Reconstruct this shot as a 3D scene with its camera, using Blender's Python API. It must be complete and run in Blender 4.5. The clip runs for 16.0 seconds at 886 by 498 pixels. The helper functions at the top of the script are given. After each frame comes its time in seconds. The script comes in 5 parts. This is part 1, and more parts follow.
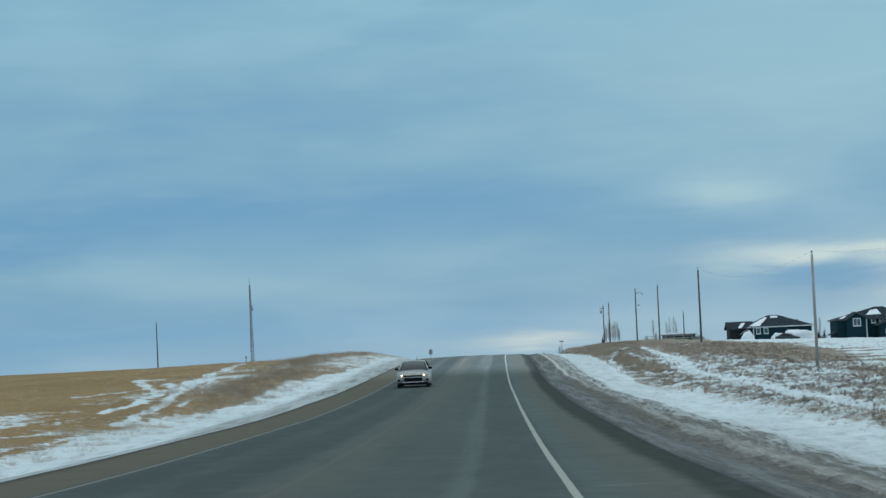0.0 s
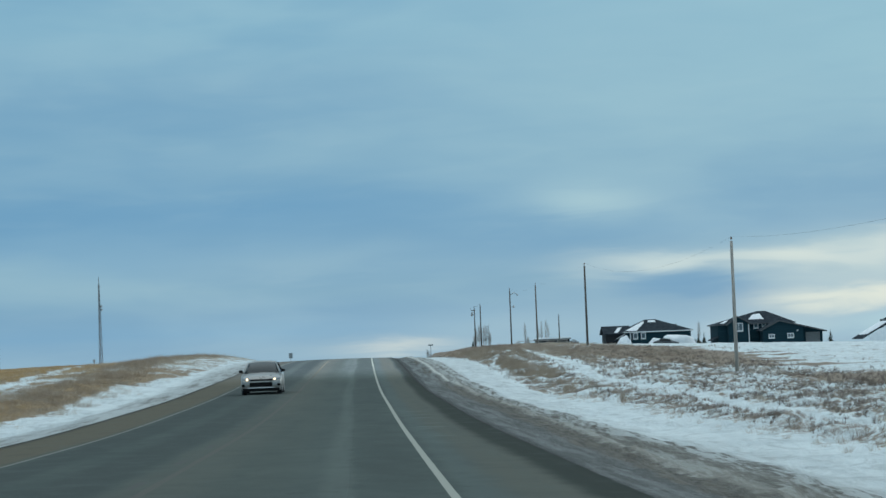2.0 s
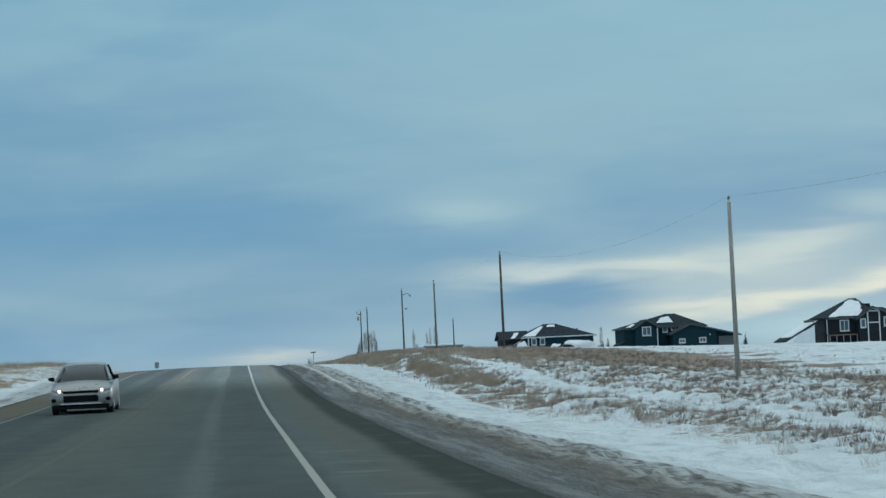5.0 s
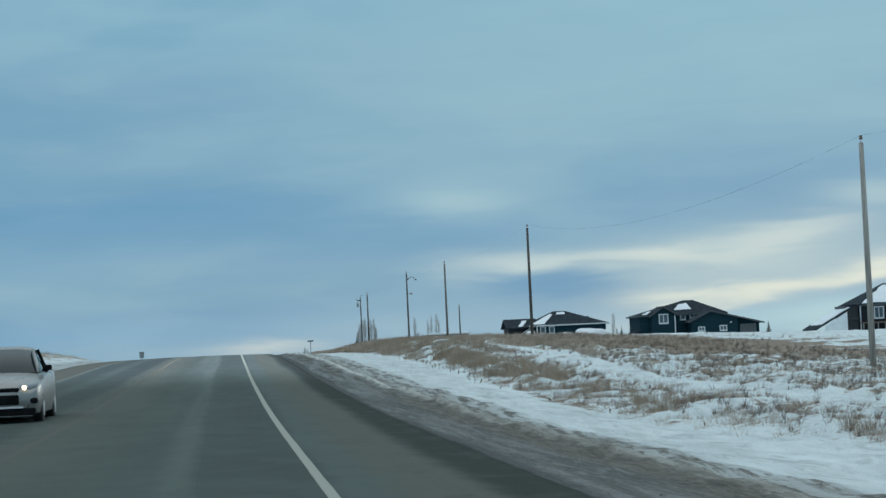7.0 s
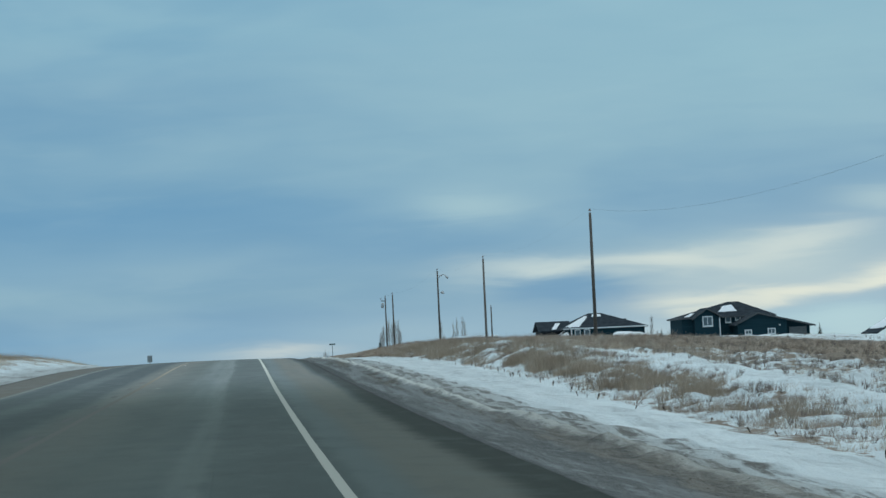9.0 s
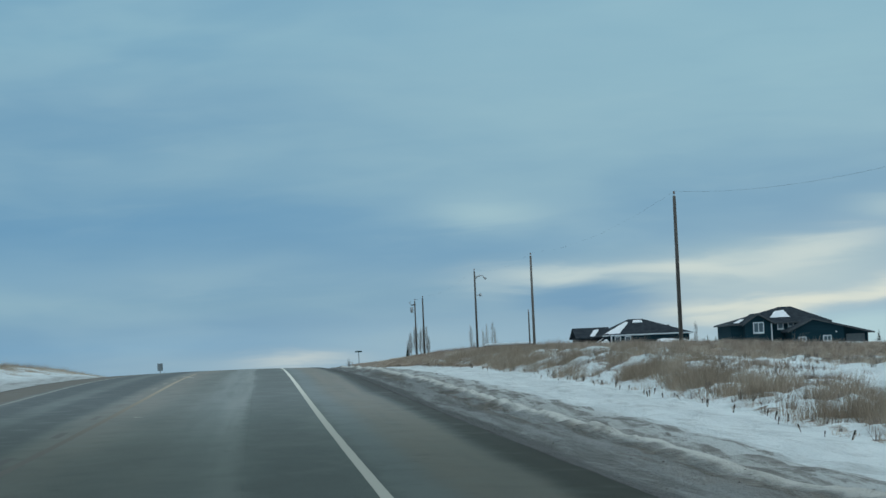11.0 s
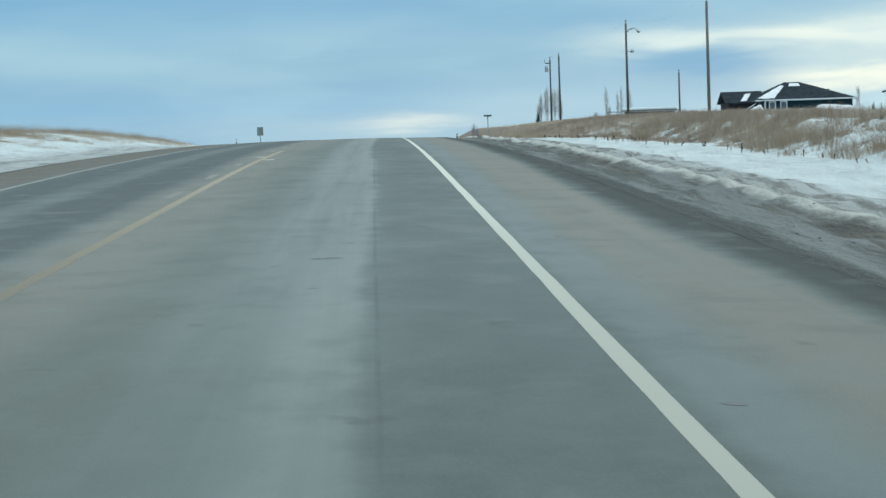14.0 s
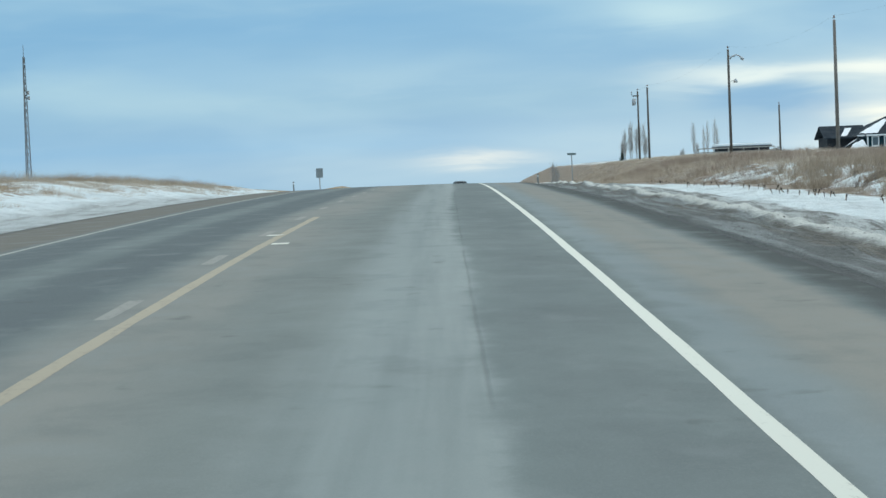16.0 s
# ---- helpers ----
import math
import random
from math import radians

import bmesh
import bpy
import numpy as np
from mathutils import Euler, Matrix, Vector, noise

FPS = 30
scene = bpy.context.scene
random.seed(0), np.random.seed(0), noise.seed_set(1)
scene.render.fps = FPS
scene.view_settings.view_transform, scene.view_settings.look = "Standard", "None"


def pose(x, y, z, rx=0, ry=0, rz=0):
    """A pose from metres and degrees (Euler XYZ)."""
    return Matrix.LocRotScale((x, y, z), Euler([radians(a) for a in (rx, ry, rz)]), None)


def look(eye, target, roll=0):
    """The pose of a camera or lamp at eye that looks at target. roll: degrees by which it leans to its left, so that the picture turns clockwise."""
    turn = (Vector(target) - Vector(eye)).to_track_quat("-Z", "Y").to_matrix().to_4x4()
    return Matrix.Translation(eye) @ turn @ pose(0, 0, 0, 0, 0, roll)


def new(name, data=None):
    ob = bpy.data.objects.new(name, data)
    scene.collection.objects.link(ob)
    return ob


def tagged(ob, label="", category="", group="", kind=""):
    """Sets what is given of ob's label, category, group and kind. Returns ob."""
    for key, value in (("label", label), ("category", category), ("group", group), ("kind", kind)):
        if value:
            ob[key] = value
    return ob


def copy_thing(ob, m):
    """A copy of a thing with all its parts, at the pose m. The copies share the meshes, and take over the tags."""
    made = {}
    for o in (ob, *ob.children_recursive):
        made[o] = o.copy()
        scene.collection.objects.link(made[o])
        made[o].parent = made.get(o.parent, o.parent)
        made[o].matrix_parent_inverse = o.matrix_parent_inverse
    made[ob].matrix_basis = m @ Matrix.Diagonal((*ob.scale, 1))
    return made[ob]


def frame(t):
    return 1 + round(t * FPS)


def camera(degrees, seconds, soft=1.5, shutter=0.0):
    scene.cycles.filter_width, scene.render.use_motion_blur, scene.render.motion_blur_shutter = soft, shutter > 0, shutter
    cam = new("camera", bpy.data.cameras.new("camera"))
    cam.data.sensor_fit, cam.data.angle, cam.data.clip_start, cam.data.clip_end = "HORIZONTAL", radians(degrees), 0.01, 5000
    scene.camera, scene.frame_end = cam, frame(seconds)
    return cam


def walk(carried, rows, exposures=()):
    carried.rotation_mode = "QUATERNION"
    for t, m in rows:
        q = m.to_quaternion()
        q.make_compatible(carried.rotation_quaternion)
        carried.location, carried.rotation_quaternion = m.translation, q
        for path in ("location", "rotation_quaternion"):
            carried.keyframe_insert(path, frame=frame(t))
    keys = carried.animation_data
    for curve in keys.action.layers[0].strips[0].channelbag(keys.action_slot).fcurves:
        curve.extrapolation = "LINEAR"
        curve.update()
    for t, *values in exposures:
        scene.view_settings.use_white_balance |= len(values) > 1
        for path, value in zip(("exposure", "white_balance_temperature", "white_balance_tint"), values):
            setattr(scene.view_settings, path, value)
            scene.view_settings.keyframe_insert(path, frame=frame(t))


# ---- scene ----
# ---- camera and walk ----
cam = camera(22.0, 16.0)
PATH = [
    (0, (1.546, 0.000, 1.240), (1.068, 19.972, 2.178), -2.58),
    (0.5, (1.467, 5.762, 1.182), (1.229, 25.738, 2.134), -2.64),
    (1, (1.394, 11.507, 1.113), (1.524, 31.484, 2.055), -2.42),
    (1.5, (1.330, 17.233, 1.037), (1.776, 37.206, 1.974), -2.30),
    (2, (1.284, 22.943, 0.958), (1.998, 42.908, 1.900), -2.27),
    (2.5, (1.265, 28.634, 0.879), (2.233, 48.587, 1.859), -2.27),
    (3, (1.265, 34.308, 0.806), (2.447, 54.248, 1.800), -2.32),
    (3.5, (1.274, 39.964, 0.741), (2.656, 59.890, 1.768), -2.35),
    (4, (1.280, 45.603, 0.687), (2.852, 65.514, 1.720), -2.49),
    (6.5, (1.219, 73.531, 0.574), (3.118, 93.420, 1.481), -2.75),
    (7, (1.208, 79.063, 0.577), (3.092, 98.954, 1.480), -2.72),
    (7.5, (1.192, 84.578, 0.587), (3.047, 104.471, 1.493), -2.79),
    (8, (1.172, 90.075, 0.604), (2.992, 109.971, 1.516), -2.64),
    (8.5, (1.141, 95.555, 0.627), (2.926, 115.454, 1.553), -2.62),
    (11, (0.903, 122.688, 0.833), (2.516, 142.597, 1.856), -2.53),
    (11.5, (0.864, 128.062, 0.892), (2.398, 147.982, 1.819), -2.48),
    (12, (0.830, 133.418, 0.955), (2.232, 153.356, 1.676), -2.30),
    (12.5, (0.798, 138.756, 1.024), (2.022, 158.714, 1.424), -2.20),
    (13, (0.763, 144.077, 1.098), (1.787, 164.051, 1.087), -2.10),
    (13.5, (0.723, 149.380, 1.176), (1.515, 169.358, 0.693), -1.93),
    (14, (0.676, 154.666, 1.260), (1.231, 174.633, 0.247), -1.92),
    (14.5, (0.621, 159.933, 1.348), (0.963, 179.886, 0.014), -2.03),
    (15, (0.565, 165.183, 1.440), (0.714, 185.138, 0.114), -2.05),
    (15.5, (0.511, 170.416, 1.535), (0.526, 190.384, 0.405), -1.99),
    (16, (0.453, 175.630, 1.630), (0.412, 195.619, 0.960), -2.24),
]
EXPOSURES = [(0, -0.06, 5950, 1), (2.8, -0.09, 5950, 1), (4.0, -0.17, 5950, 1), (7.0, -0.15, 5950, 1), (10.0, -0.15, 5950, 1), (11.5, -0.23, 5950, 1), (12.2, -0.24, 5950, 1), (13.0, 0.11, 6080, 1), (13.5, 0.23, 6150, 1), (14.0, 0.31, 6200, 1), (14.5, 0.56, 6520, 9), (15.0, 0.54, 6730, 10), (15.5, 0.49, 6630, 8.5), (16.0, 0.38, 6300, 5)]
walk(cam, [(t, look(eye, target, roll)) for t, eye, target, roll in PATH], EXPOSURES)

# ---- world, sun ----
def srgb(r, g, b):
    """Linear colour from 0-255 values."""
    return tuple(((v / 255 + 0.055) / 1.055) ** 2.4 if v > 10 else v / 255 / 12.92 for v in (r, g, b)) + (1.0,)


class Net:
    """A thin wrapper to write node trees shortly."""

    def __init__(self, tree):
        self.t = tree
        self.t.nodes.clear()

    def n(self, kind, **kw):
        node = self.t.nodes.new(kind)
        for k, v in kw.items():
            setattr(node, k, v)
        return node

    def put(self, sock, v):
        if isinstance(v, bpy.types.NodeSocket):
            self.t.links.new(v, sock)
        else:
            sock.default_value = v

    def math(self, op, a, b=0.0, c=None, clamp=False):
        m = self.n("ShaderNodeMath", operation=op, use_clamp=clamp)
        self.put(m.inputs[0], a)
        self.put(m.inputs[1], b)
        if c is not None:
            self.put(m.inputs[2], c)
        return m.outputs[0]

    def mix(self, f, a, b, blend="MIX"):
        m = self.n("ShaderNodeMix", data_type="RGBA", blend_type=blend)
        self.put(m.inputs[0], f)
        self.put(m.inputs[6], a)
        self.put(m.inputs[7], b)
        return m.outputs[2]

    def ramp(self, f, stops):
        r = self.n("ShaderNodeValToRGB")
        els = r.color_ramp.elements
        while len(els) < len(stops):
            els.new(0.5)
        for e, (p, c) in zip(els, stops):
            e.position, e.color = p, c
        self.put(r.inputs[0], f)
        return r.outputs[0]

    def smooth(self, v, lo, hi):
        m = self.n("ShaderNodeMapRange", interpolation_type="SMOOTHSTEP")
        self.put(m.inputs[0], v)
        m.inputs[1].default_value, m.inputs[2].default_value = lo, hi
        return m.outputs[0]

    def noise(self, vec, scale, detail=4.0, rough=0.55, dist=0.0):
        m = self.n("ShaderNodeTexNoise")
        self.put(m.inputs["Vector"], vec)
        m.inputs["Scale"].default_value, m.inputs["Detail"].default_value = scale, detail
        m.inputs["Roughness"].default_value, m.inputs["Distortion"].default_value = rough, dist
        return m.outputs["Fac"]

    def scaled(self, vec, sx, sy, sz, loc=(0, 0, 0)):
        m = self.n("ShaderNodeMapping")
        self.put(m.inputs[0], vec)
        m.inputs[1].default_value, m.inputs[3].default_value = loc, (sx, sy, sz)
        return m.outputs[0]


SUN_AZ, SUN_EL = 38.0, 14.0     # degrees to the right of the road's way, above the horizon
world = bpy.data.worlds.new("overcast_winter_sky")
scene.world = world
world.use_nodes = True
w = Net(world.node_tree)
way = w.n("ShaderNodeTexCoord").outputs["Generated"]
sep = w.n("ShaderNodeSeparateXYZ")
w.put(sep.inputs[0], way)
az = w.math("MULTIPLY", w.math("ARCTAN2", sep.outputs[0], sep.outputs[1]), 57.2958)
el = w.math("MULTIPLY", w.math("ARCSINE", sep.outputs[2]), 57.2958)
flat = w.n("ShaderNodeCombineXYZ")
w.put(flat.inputs[0], az)
w.put(flat.inputs[1], el)
streak = w.noise(w.scaled(flat.outputs[0], 0.07, 0.34, 1, (3.1, 1.7, 0)), 1.0, 4.0, 0.5, 0.6)
soft = w.noise(w.scaled(flat.outputs[0], 0.16, 0.55, 1, (8.3, 5.2, 0)), 1.0, 3.0, 0.5, 0.3)
fine = w.noise(w.scaled(flat.outputs[0], 0.35, 2.2, 1, (1.3, 9.2, 0)), 1.0, 4.0, 0.55, 0.5)
# layers of cloud by height
elw = w.math("ADD", el, w.math("MULTIPLY", w.math("SUBTRACT", streak, 0.5), 2.4))
veil = w.ramp(w.math("DIVIDE", elw, 14.0, clamp=True), [
    (0.00, srgb(158, 186, 206)), (0.05, srgb(140, 178, 207)), (0.10, srgb(138, 174, 201)), (0.15, srgb(146, 180, 201)),
    (0.20, srgb(124, 166, 198)), (0.27, srgb(116, 160, 194)), (0.36, srgb(133, 171, 197)), (0.47, srgb(138, 174, 198)),
    (0.62, srgb(146, 184, 204)), (1.0, srgb(158, 192, 208))])
veil = w.mix(w.smooth(soft, 0.35, 0.7), w.mix(0.35, veil, srgb(112, 156, 190)), w.mix(0.22, veil, srgb(172, 198, 208)))


def bank(a, e, sa, se, col, amount, tilt=0.0, crisp=1.0):
    """A soft-edged bank of cloud around a direction."""
    global veil
    bent = w.math("ADD", el, w.math("ADD", w.math("MULTIPLY", w.math("SUBTRACT", soft, 0.5), 1.1), w.math("MULTIPLY", w.math("SUBTRACT", fine, 0.5), 0.7)))
    d = w.math("ADD", w.math("POWER", w.math("ABSOLUTE", w.math("DIVIDE", w.math("SUBTRACT", az, a), sa)), 2.0),
               w.math("POWER", w.math("ABSOLUTE", w.math("DIVIDE", w.math("SUBTRACT", bent, w.math("ADD", e, w.math("MULTIPLY", w.math("SUBTRACT", az, a), tilt))), se)), 2.0))
    veil = w.mix(w.math("MULTIPLY", w.math("EXPONENT", w.math("MULTIPLY", w.math("POWER", d, crisp), -1.0)), amount), veil, srgb(*col))


bank(-1.5, 2.4, 3.4, 0.5, (156, 186, 204), 0.6)
bank(-3.0, 3.7, 8.0, 0.6, (114, 160, 196), 0.5)
bank(4.0, 0.7, 3.2, 0.4, (168, 193, 207), 0.6)
bank(14.8, 0.4, 3.2, 0.5, (186, 216, 224), 0.85)
bank(9.8, 0.5, 1.7, 0.28, (206, 217, 218), 0.5)
bank(12.8, 1.9, 3.4, 0.8, (194, 209, 213), 0.8, 0.06)
bank(7.6, 2.08, 2.2, 0.28, (211, 220, 219), 0.88, 0.03)
bank(10.8, 2.18, 1.8, 0.32, (222, 226, 220), 0.9, 0.06)
bank(13.8, 2.45, 2.0, 0.28, (216, 222, 219), 0.8, 0.1)
bank(8.2, 1.42, 2.1, 0.36, (112, 158, 194), 0.95, -0.12, 1.4)
bank(11.3, 1.10, 1.6, 0.26, (230, 231, 221), 0.9, 0.03, 1.1)
bank(13.6, 1.22, 1.8, 0.24, (236, 234, 221), 0.95, 0.08, 1.1)
bank(16.4, 1.58, 1.9, 0.34, (241, 238, 223), 0.95, 0.12, 1.1)
bank(16.2, 3.4, 1.3, 0.35, (192, 210, 214), 0.6)
bank(5.8, 3.9, 1.7, 0.5, (178, 203, 212), 0.85)
bank(0.9, 0.3, 1.4, 0.15, (216, 219, 216), 0.75)
bank(14.0, 7.5, 8.0, 2.4, (158, 194, 207), 0.7)
bank(6.5, 6.6, 5.5, 2.6, (164, 195, 207), 0.5)
# thin wisps through the whole deck
veil = w.mix(w.math("MULTIPLY", w.smooth(fine, 0.45, 0.75), 0.06), veil, srgb(186, 206, 214))
veil = w.mix(w.math("MULTIPLY", w.math("SUBTRACT", 1.0, w.smooth(fine, 0.25, 0.5)), 0.05), veil, srgb(104, 146, 180))
# the cloud deck grows lighter towards the zenith, as an overcast sky does
high = w.smooth(el, 10.0, 60.0)
deck = w.mix(high, veil, (1.12, 1.18, 1.22, 1.0))
air = w.n("ShaderNodeTexSky", sky_type="NISHITA", sun_disc=False)
air.sun_elevation, air.sun_rotation = radians(SUN_EL), radians(SUN_AZ)
shine = w.mix(1.0, air.outputs[0], (0.08, 0.08, 0.08, 1.0), "MULTIPLY")
col = w.mix(0.93, shine, deck)
bg = w.n("ShaderNodeBackground")
w.put(bg.inputs[0], col)
bg.inputs[1].default_value = 1.0
w.put(w.n("ShaderNodeOutputWorld").inputs[0], bg.outputs[0])

lamp = bpy.data.lights.new("sun", "SUN")
lamp.energy, lamp.angle, lamp.color = 0.5, radians(20), (1.0, 0.96, 0.90)
sun = new("sun", lamp)
sun.matrix_world = look((0, 0, 60), (-math.sin(radians(SUN_AZ)) * 60, -math.cos(radians(SUN_AZ)) * 60, 60 - 60 * math.tan(radians(SUN_EL))))

# ---- materials ----
MATS = {}


def material(name, build):
    if name not in MATS:
        m = bpy.data.materials.new(name)
        m.use_nodes = True
        net = Net(m.node_tree)
        bsdf = net.n("ShaderNodeBsdfPrincipled")
        net.put(net.n("ShaderNodeOutputMaterial").inputs[0], bsdf.outputs[0])
        build(net, bsdf)
        MATS[name] = m
    return MATS[name]


def bump(net, bsdf, height, strength, dist=0.02):
    b = net.n("ShaderNodeBump")
    b.inputs["Strength"].default_value, b.inputs["Distance"].default_value = strength, dist
    net.put(b.inputs["Height"], height)
    net.put(bsdf.inputs["Normal"], b.outputs[0])


def plain(name, a, b, rough=0.7, scale=3.0, metal=0.0, bumps=0.15, fine=40.0, stretch=(1, 1, 1), sheen=0.5):
    """A surface of two near colours, mottled at two scales."""
    def build(net, bsdf):
        obj = net.n("ShaderNodeTexCoord").outputs["Object"]
        v = net.scaled(obj, *stretch)
        big, small = net.noise(v, scale, 4), net.noise(v, fine, 3)
        f = net.math("ADD", net.math("MULTIPLY", big, 0.7), net.math("MULTIPLY", small, 0.3))
        net.put(bsdf.inputs["Base Color"], net.mix(net.smooth(f, 0.35, 0.65), (*a, 1), (*b, 1)))
        bsdf.inputs["Metallic"].default_value = metal
        bsdf.inputs["Specular IOR Level"].default_value = sheen
        net.put(bsdf.inputs["Roughness"], net.math("ADD", rough - 0.1, net.math("MULTIPLY", big, 0.2)))
        bump(net, bsdf, small, bumps, 0.01)
    return material(name, build)


def glass(name, tint=(0.05, 0.06, 0.07), rough=0.06):
    def build(net, bsdf):
        bsdf.inputs["Base Color"].default_value = (*tint, 1)
        bsdf.inputs["Roughness"].default_value = rough
        bsdf.inputs["IOR"].default_value = 1.5
        bsdf.inputs["Specular IOR Level"].default_value = 0.4
    return material(name, build)


def glow(name, col, power):
    def build(net, bsdf):
        bsdf.inputs["Base Color"].default_value = (*col, 1)
        bsdf.inputs["Emission Color"].default_value = (*col, 1)
        bsdf.inputs["Emission Strength"].default_value = power
    return material(name, build)


def asphalt_build(net, bsdf):
    geo = net.n("ShaderNodeTexCoord").outputs["Object"]
    across = net.n("ShaderNodeAttribute", attribute_name="across").outputs["Fac"]
    sep_ = net.n("ShaderNodeSeparateXYZ")
    net.put(sep_.inputs[0], geo)
    along = sep_.outputs[1]
    grain = net.noise(geo, 60, 3, 0.7)
    long_ = net.noise(net.scaled(geo, 2.2, 0.05, 1), 1.0, 4, 0.6)
    blotch = net.noise(net.scaled(geo, 0.7, 0.12, 1), 1.0, 5, 0.6)
    patch = net.noise(net.scaled(geo, 0.9, 0.5, 1), 1.0, 5, 0.65)
    base = net.mix(net.smooth(blotch, 0.35, 0.7), (0.076, 0.086, 0.085, 1), (0.094, 0.104, 0.101, 1))
    base = net.mix(net.math("MULTIPLY", net.smooth(patch, 0.45, 0.68), 0.55), base, (0.064, 0.070, 0.070, 1))
    wob = net.math("MULTIPLY", net.math("SUBTRACT", net.noise(net.scaled(geo, 0.3, 0.03, 1), 1.0, 3), 0.5), 0.5)
    rag = net.math("MULTIPLY", net.math("SUBTRACT", net.noise(net.scaled(geo, 1.2, 0.9, 1), 1.0, 5, 0.65), 0.5), 0.34)
    at = net.math("ADD", across, net.math("ADD", wob, rag))

    def band(lo0, lo1, hi0, hi1):
        return net.math("MULTIPLY", net.smooth(at, lo0, lo1), net.math("SUBTRACT", 1.0, net.smooth(at, hi0, hi1)))

    dust = (0.124, 0.118, 0.107, 1)
    salt = (0.150, 0.162, 0.160, 1)
    dark = (0.064, 0.070, 0.071, 1)
    # dry: ramp along the climb, mainly painting rising exposure into the albedo
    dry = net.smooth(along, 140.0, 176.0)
    lane = net.mix(dry, dark, (0.051, 0.057, 0.060, 1))
    # sandy middle of the road, salted streak between the wheel tracks, cooler wheel tracks
    base = net.mix(net.math("MULTIPLY", band(-2.2, -1.7, -0.6, 0.3), net.math("ADD", 0.22, net.math("MULTIPLY", net.smooth(long_, 0.2, 0.6), 0.2))), base, (0.108, 0.109, 0.100, 1))
    base = net.mix(net.math("MULTIPLY", band(-0.65, -0.05, 0.42, 0.72), net.math("MULTIPLY", net.math("ADD", 0.2, net.math("MULTIPLY", net.smooth(long_, 0.25, 0.65), 0.26)), net.math("ADD", 0.25, net.math("MULTIPLY", dry, 1.1)))), base, salt)
    base = net.mix(net.math("MULTIPLY", band(0.12, 0.38, 0.5, 0.66), net.math("MULTIPLY", net.smooth(long_, 0.15, 0.6), 0.4)), base, (0.165, 0.174, 0.169, 1))
    base = net.mix(net.math("MULTIPLY", band(0.56, 0.95, 1.2, 1.8), 0.3), base, dark)
    base = net.mix(net.math("MULTIPLY", band(-2.7, -2.05, -1.55, -0.7), net.math("MULTIPLY", net.smooth(blotch, 0.15, 0.6), net.math("ADD", 0.62, net.math("MULTIPLY", dry, 0.1)))), base, dust)
    base = net.mix(net.math("MULTIPLY", band(1.8, 2.0, 2.2, 2.7), 0.4), base, (0.135, 0.150, 0.156, 1))
    base = net.mix(net.math("MULTIPLY", band(2.1, 2.6, 3.15, 3.4), net.math("ADD", 0.5, net.math("MULTIPLY", net.smooth(long_, 0.25, 0.6), 0.45))), base, (0.119, 0.113, 0.101, 1))
    base = net.mix(net.math("MULTIPLY", band(-5.3, -4.9, -4.3, -3.9), 0.8), base, lane)
    base = net.mix(net.math("MULTIPLY", band(-3.7, -3.3, -2.7, -2.3), 0.8), base, lane)
    verge = net.smooth(net.math("SUBTRACT", at, net.math("MULTIPLY", net.smooth(along, 128.0, 166.0), 0.22)), 2.98, 3.36)
    base = net.mix(net.math("MULTIPLY", verge, 0.95), base, net.mix(dry, (0.052, 0.054, 0.051, 1), (0.040, 0.042, 0.041, 1)))
    base = net.mix(net.math("MULTIPLY", net.math("SUBTRACT", 1.0, net.smooth(at, -5.62, -5.2)), 0.9), base, net.mix(dry, (0.140, 0.110, 0.082, 1), (0.078, 0.070, 0.060, 1)))
    base = net.mix(net.math("MULTIPLY", net.math("SUBTRACT", 1.0, net.smooth(at, -7.25, -6.95)), 0.75), base, (0.055, 0.050, 0.044, 1))
    mottle = net.noise(net.scaled(geo, 1.6, 1.0, 1), 1.0, 4, 0.55, 0.2)
    base = net.mix(net.math("MULTIPLY", net.smooth(mottle, 0.5, 0.7), 0.3), base, (0.118, 0.126, 0.124, 1))
    base = net.mix(net.math("MULTIPLY", net.math("SUBTRACT", 1.0, net.smooth(mottle, 0.3, 0.5)), 0.25), base, (0.055, 0.061, 0.062, 1))
    # drag marks of white slush on the shoulder
    scuff = net.smooth(net.noise(net.scaled(geo, 0.45, 1.2, 1), 1.0, 4, 0.6), 0.54, 0.62)
    stretch_ = net.math("MULTIPLY", net.smooth(along, 62.0, 72.0), net.math("SUBTRACT", 1.0, net.smooth(along, 84.0, 98.0)))
    stretch_ = net.math("ADD", stretch_, net.math("MULTIPLY", net.math("MULTIPLY", net.smooth(along, 12.0, 15.0), net.math("SUBTRACT", 1.0, net.smooth(along, 28.0, 34.0))), 1.3))
    base = net.mix(net.math("MULTIPLY", net.math("MULTIPLY", scuff, stretch_), net.math("MULTIPLY", band(1.95, 2.2, 2.6, 3.1), 0.32)), base, (0.24, 0.265, 0.262, 1))
    bent = net.math("ADD", across, net.math("MULTIPLY", net.math("SUBTRACT", net.noise(net.scaled(geo, 1, 0.25, 1), 1.0, 4, 0.6), 0.5), 0.05))
    seam = net.math("MULTIPLY", net.math("MULTIPLY", net.smooth(bent, 0.60, 0.615), net.math("SUBTRACT", 1.0, net.smooth(bent, 0.62, 0.64))), net.smooth(net.noise(net.scaled(geo, 1, 0.4, 1), 1.0, 4), 0.36, 0.55))
    base = net.mix(net.math("MULTIPLY", seam, net.math("MULTIPLY", dry, 0.24)), base, (0.04, 0.042, 0.042, 1))
    spots = net.smooth(net.noise(net.scaled(geo, 2.6, 1.6, 1), 1.0, 3, 0.5), 0.66, 0.76)
    base = net.mix(net.math("MULTIPLY", spots, 0.35), base, (0.045, 0.046, 0.045, 1))
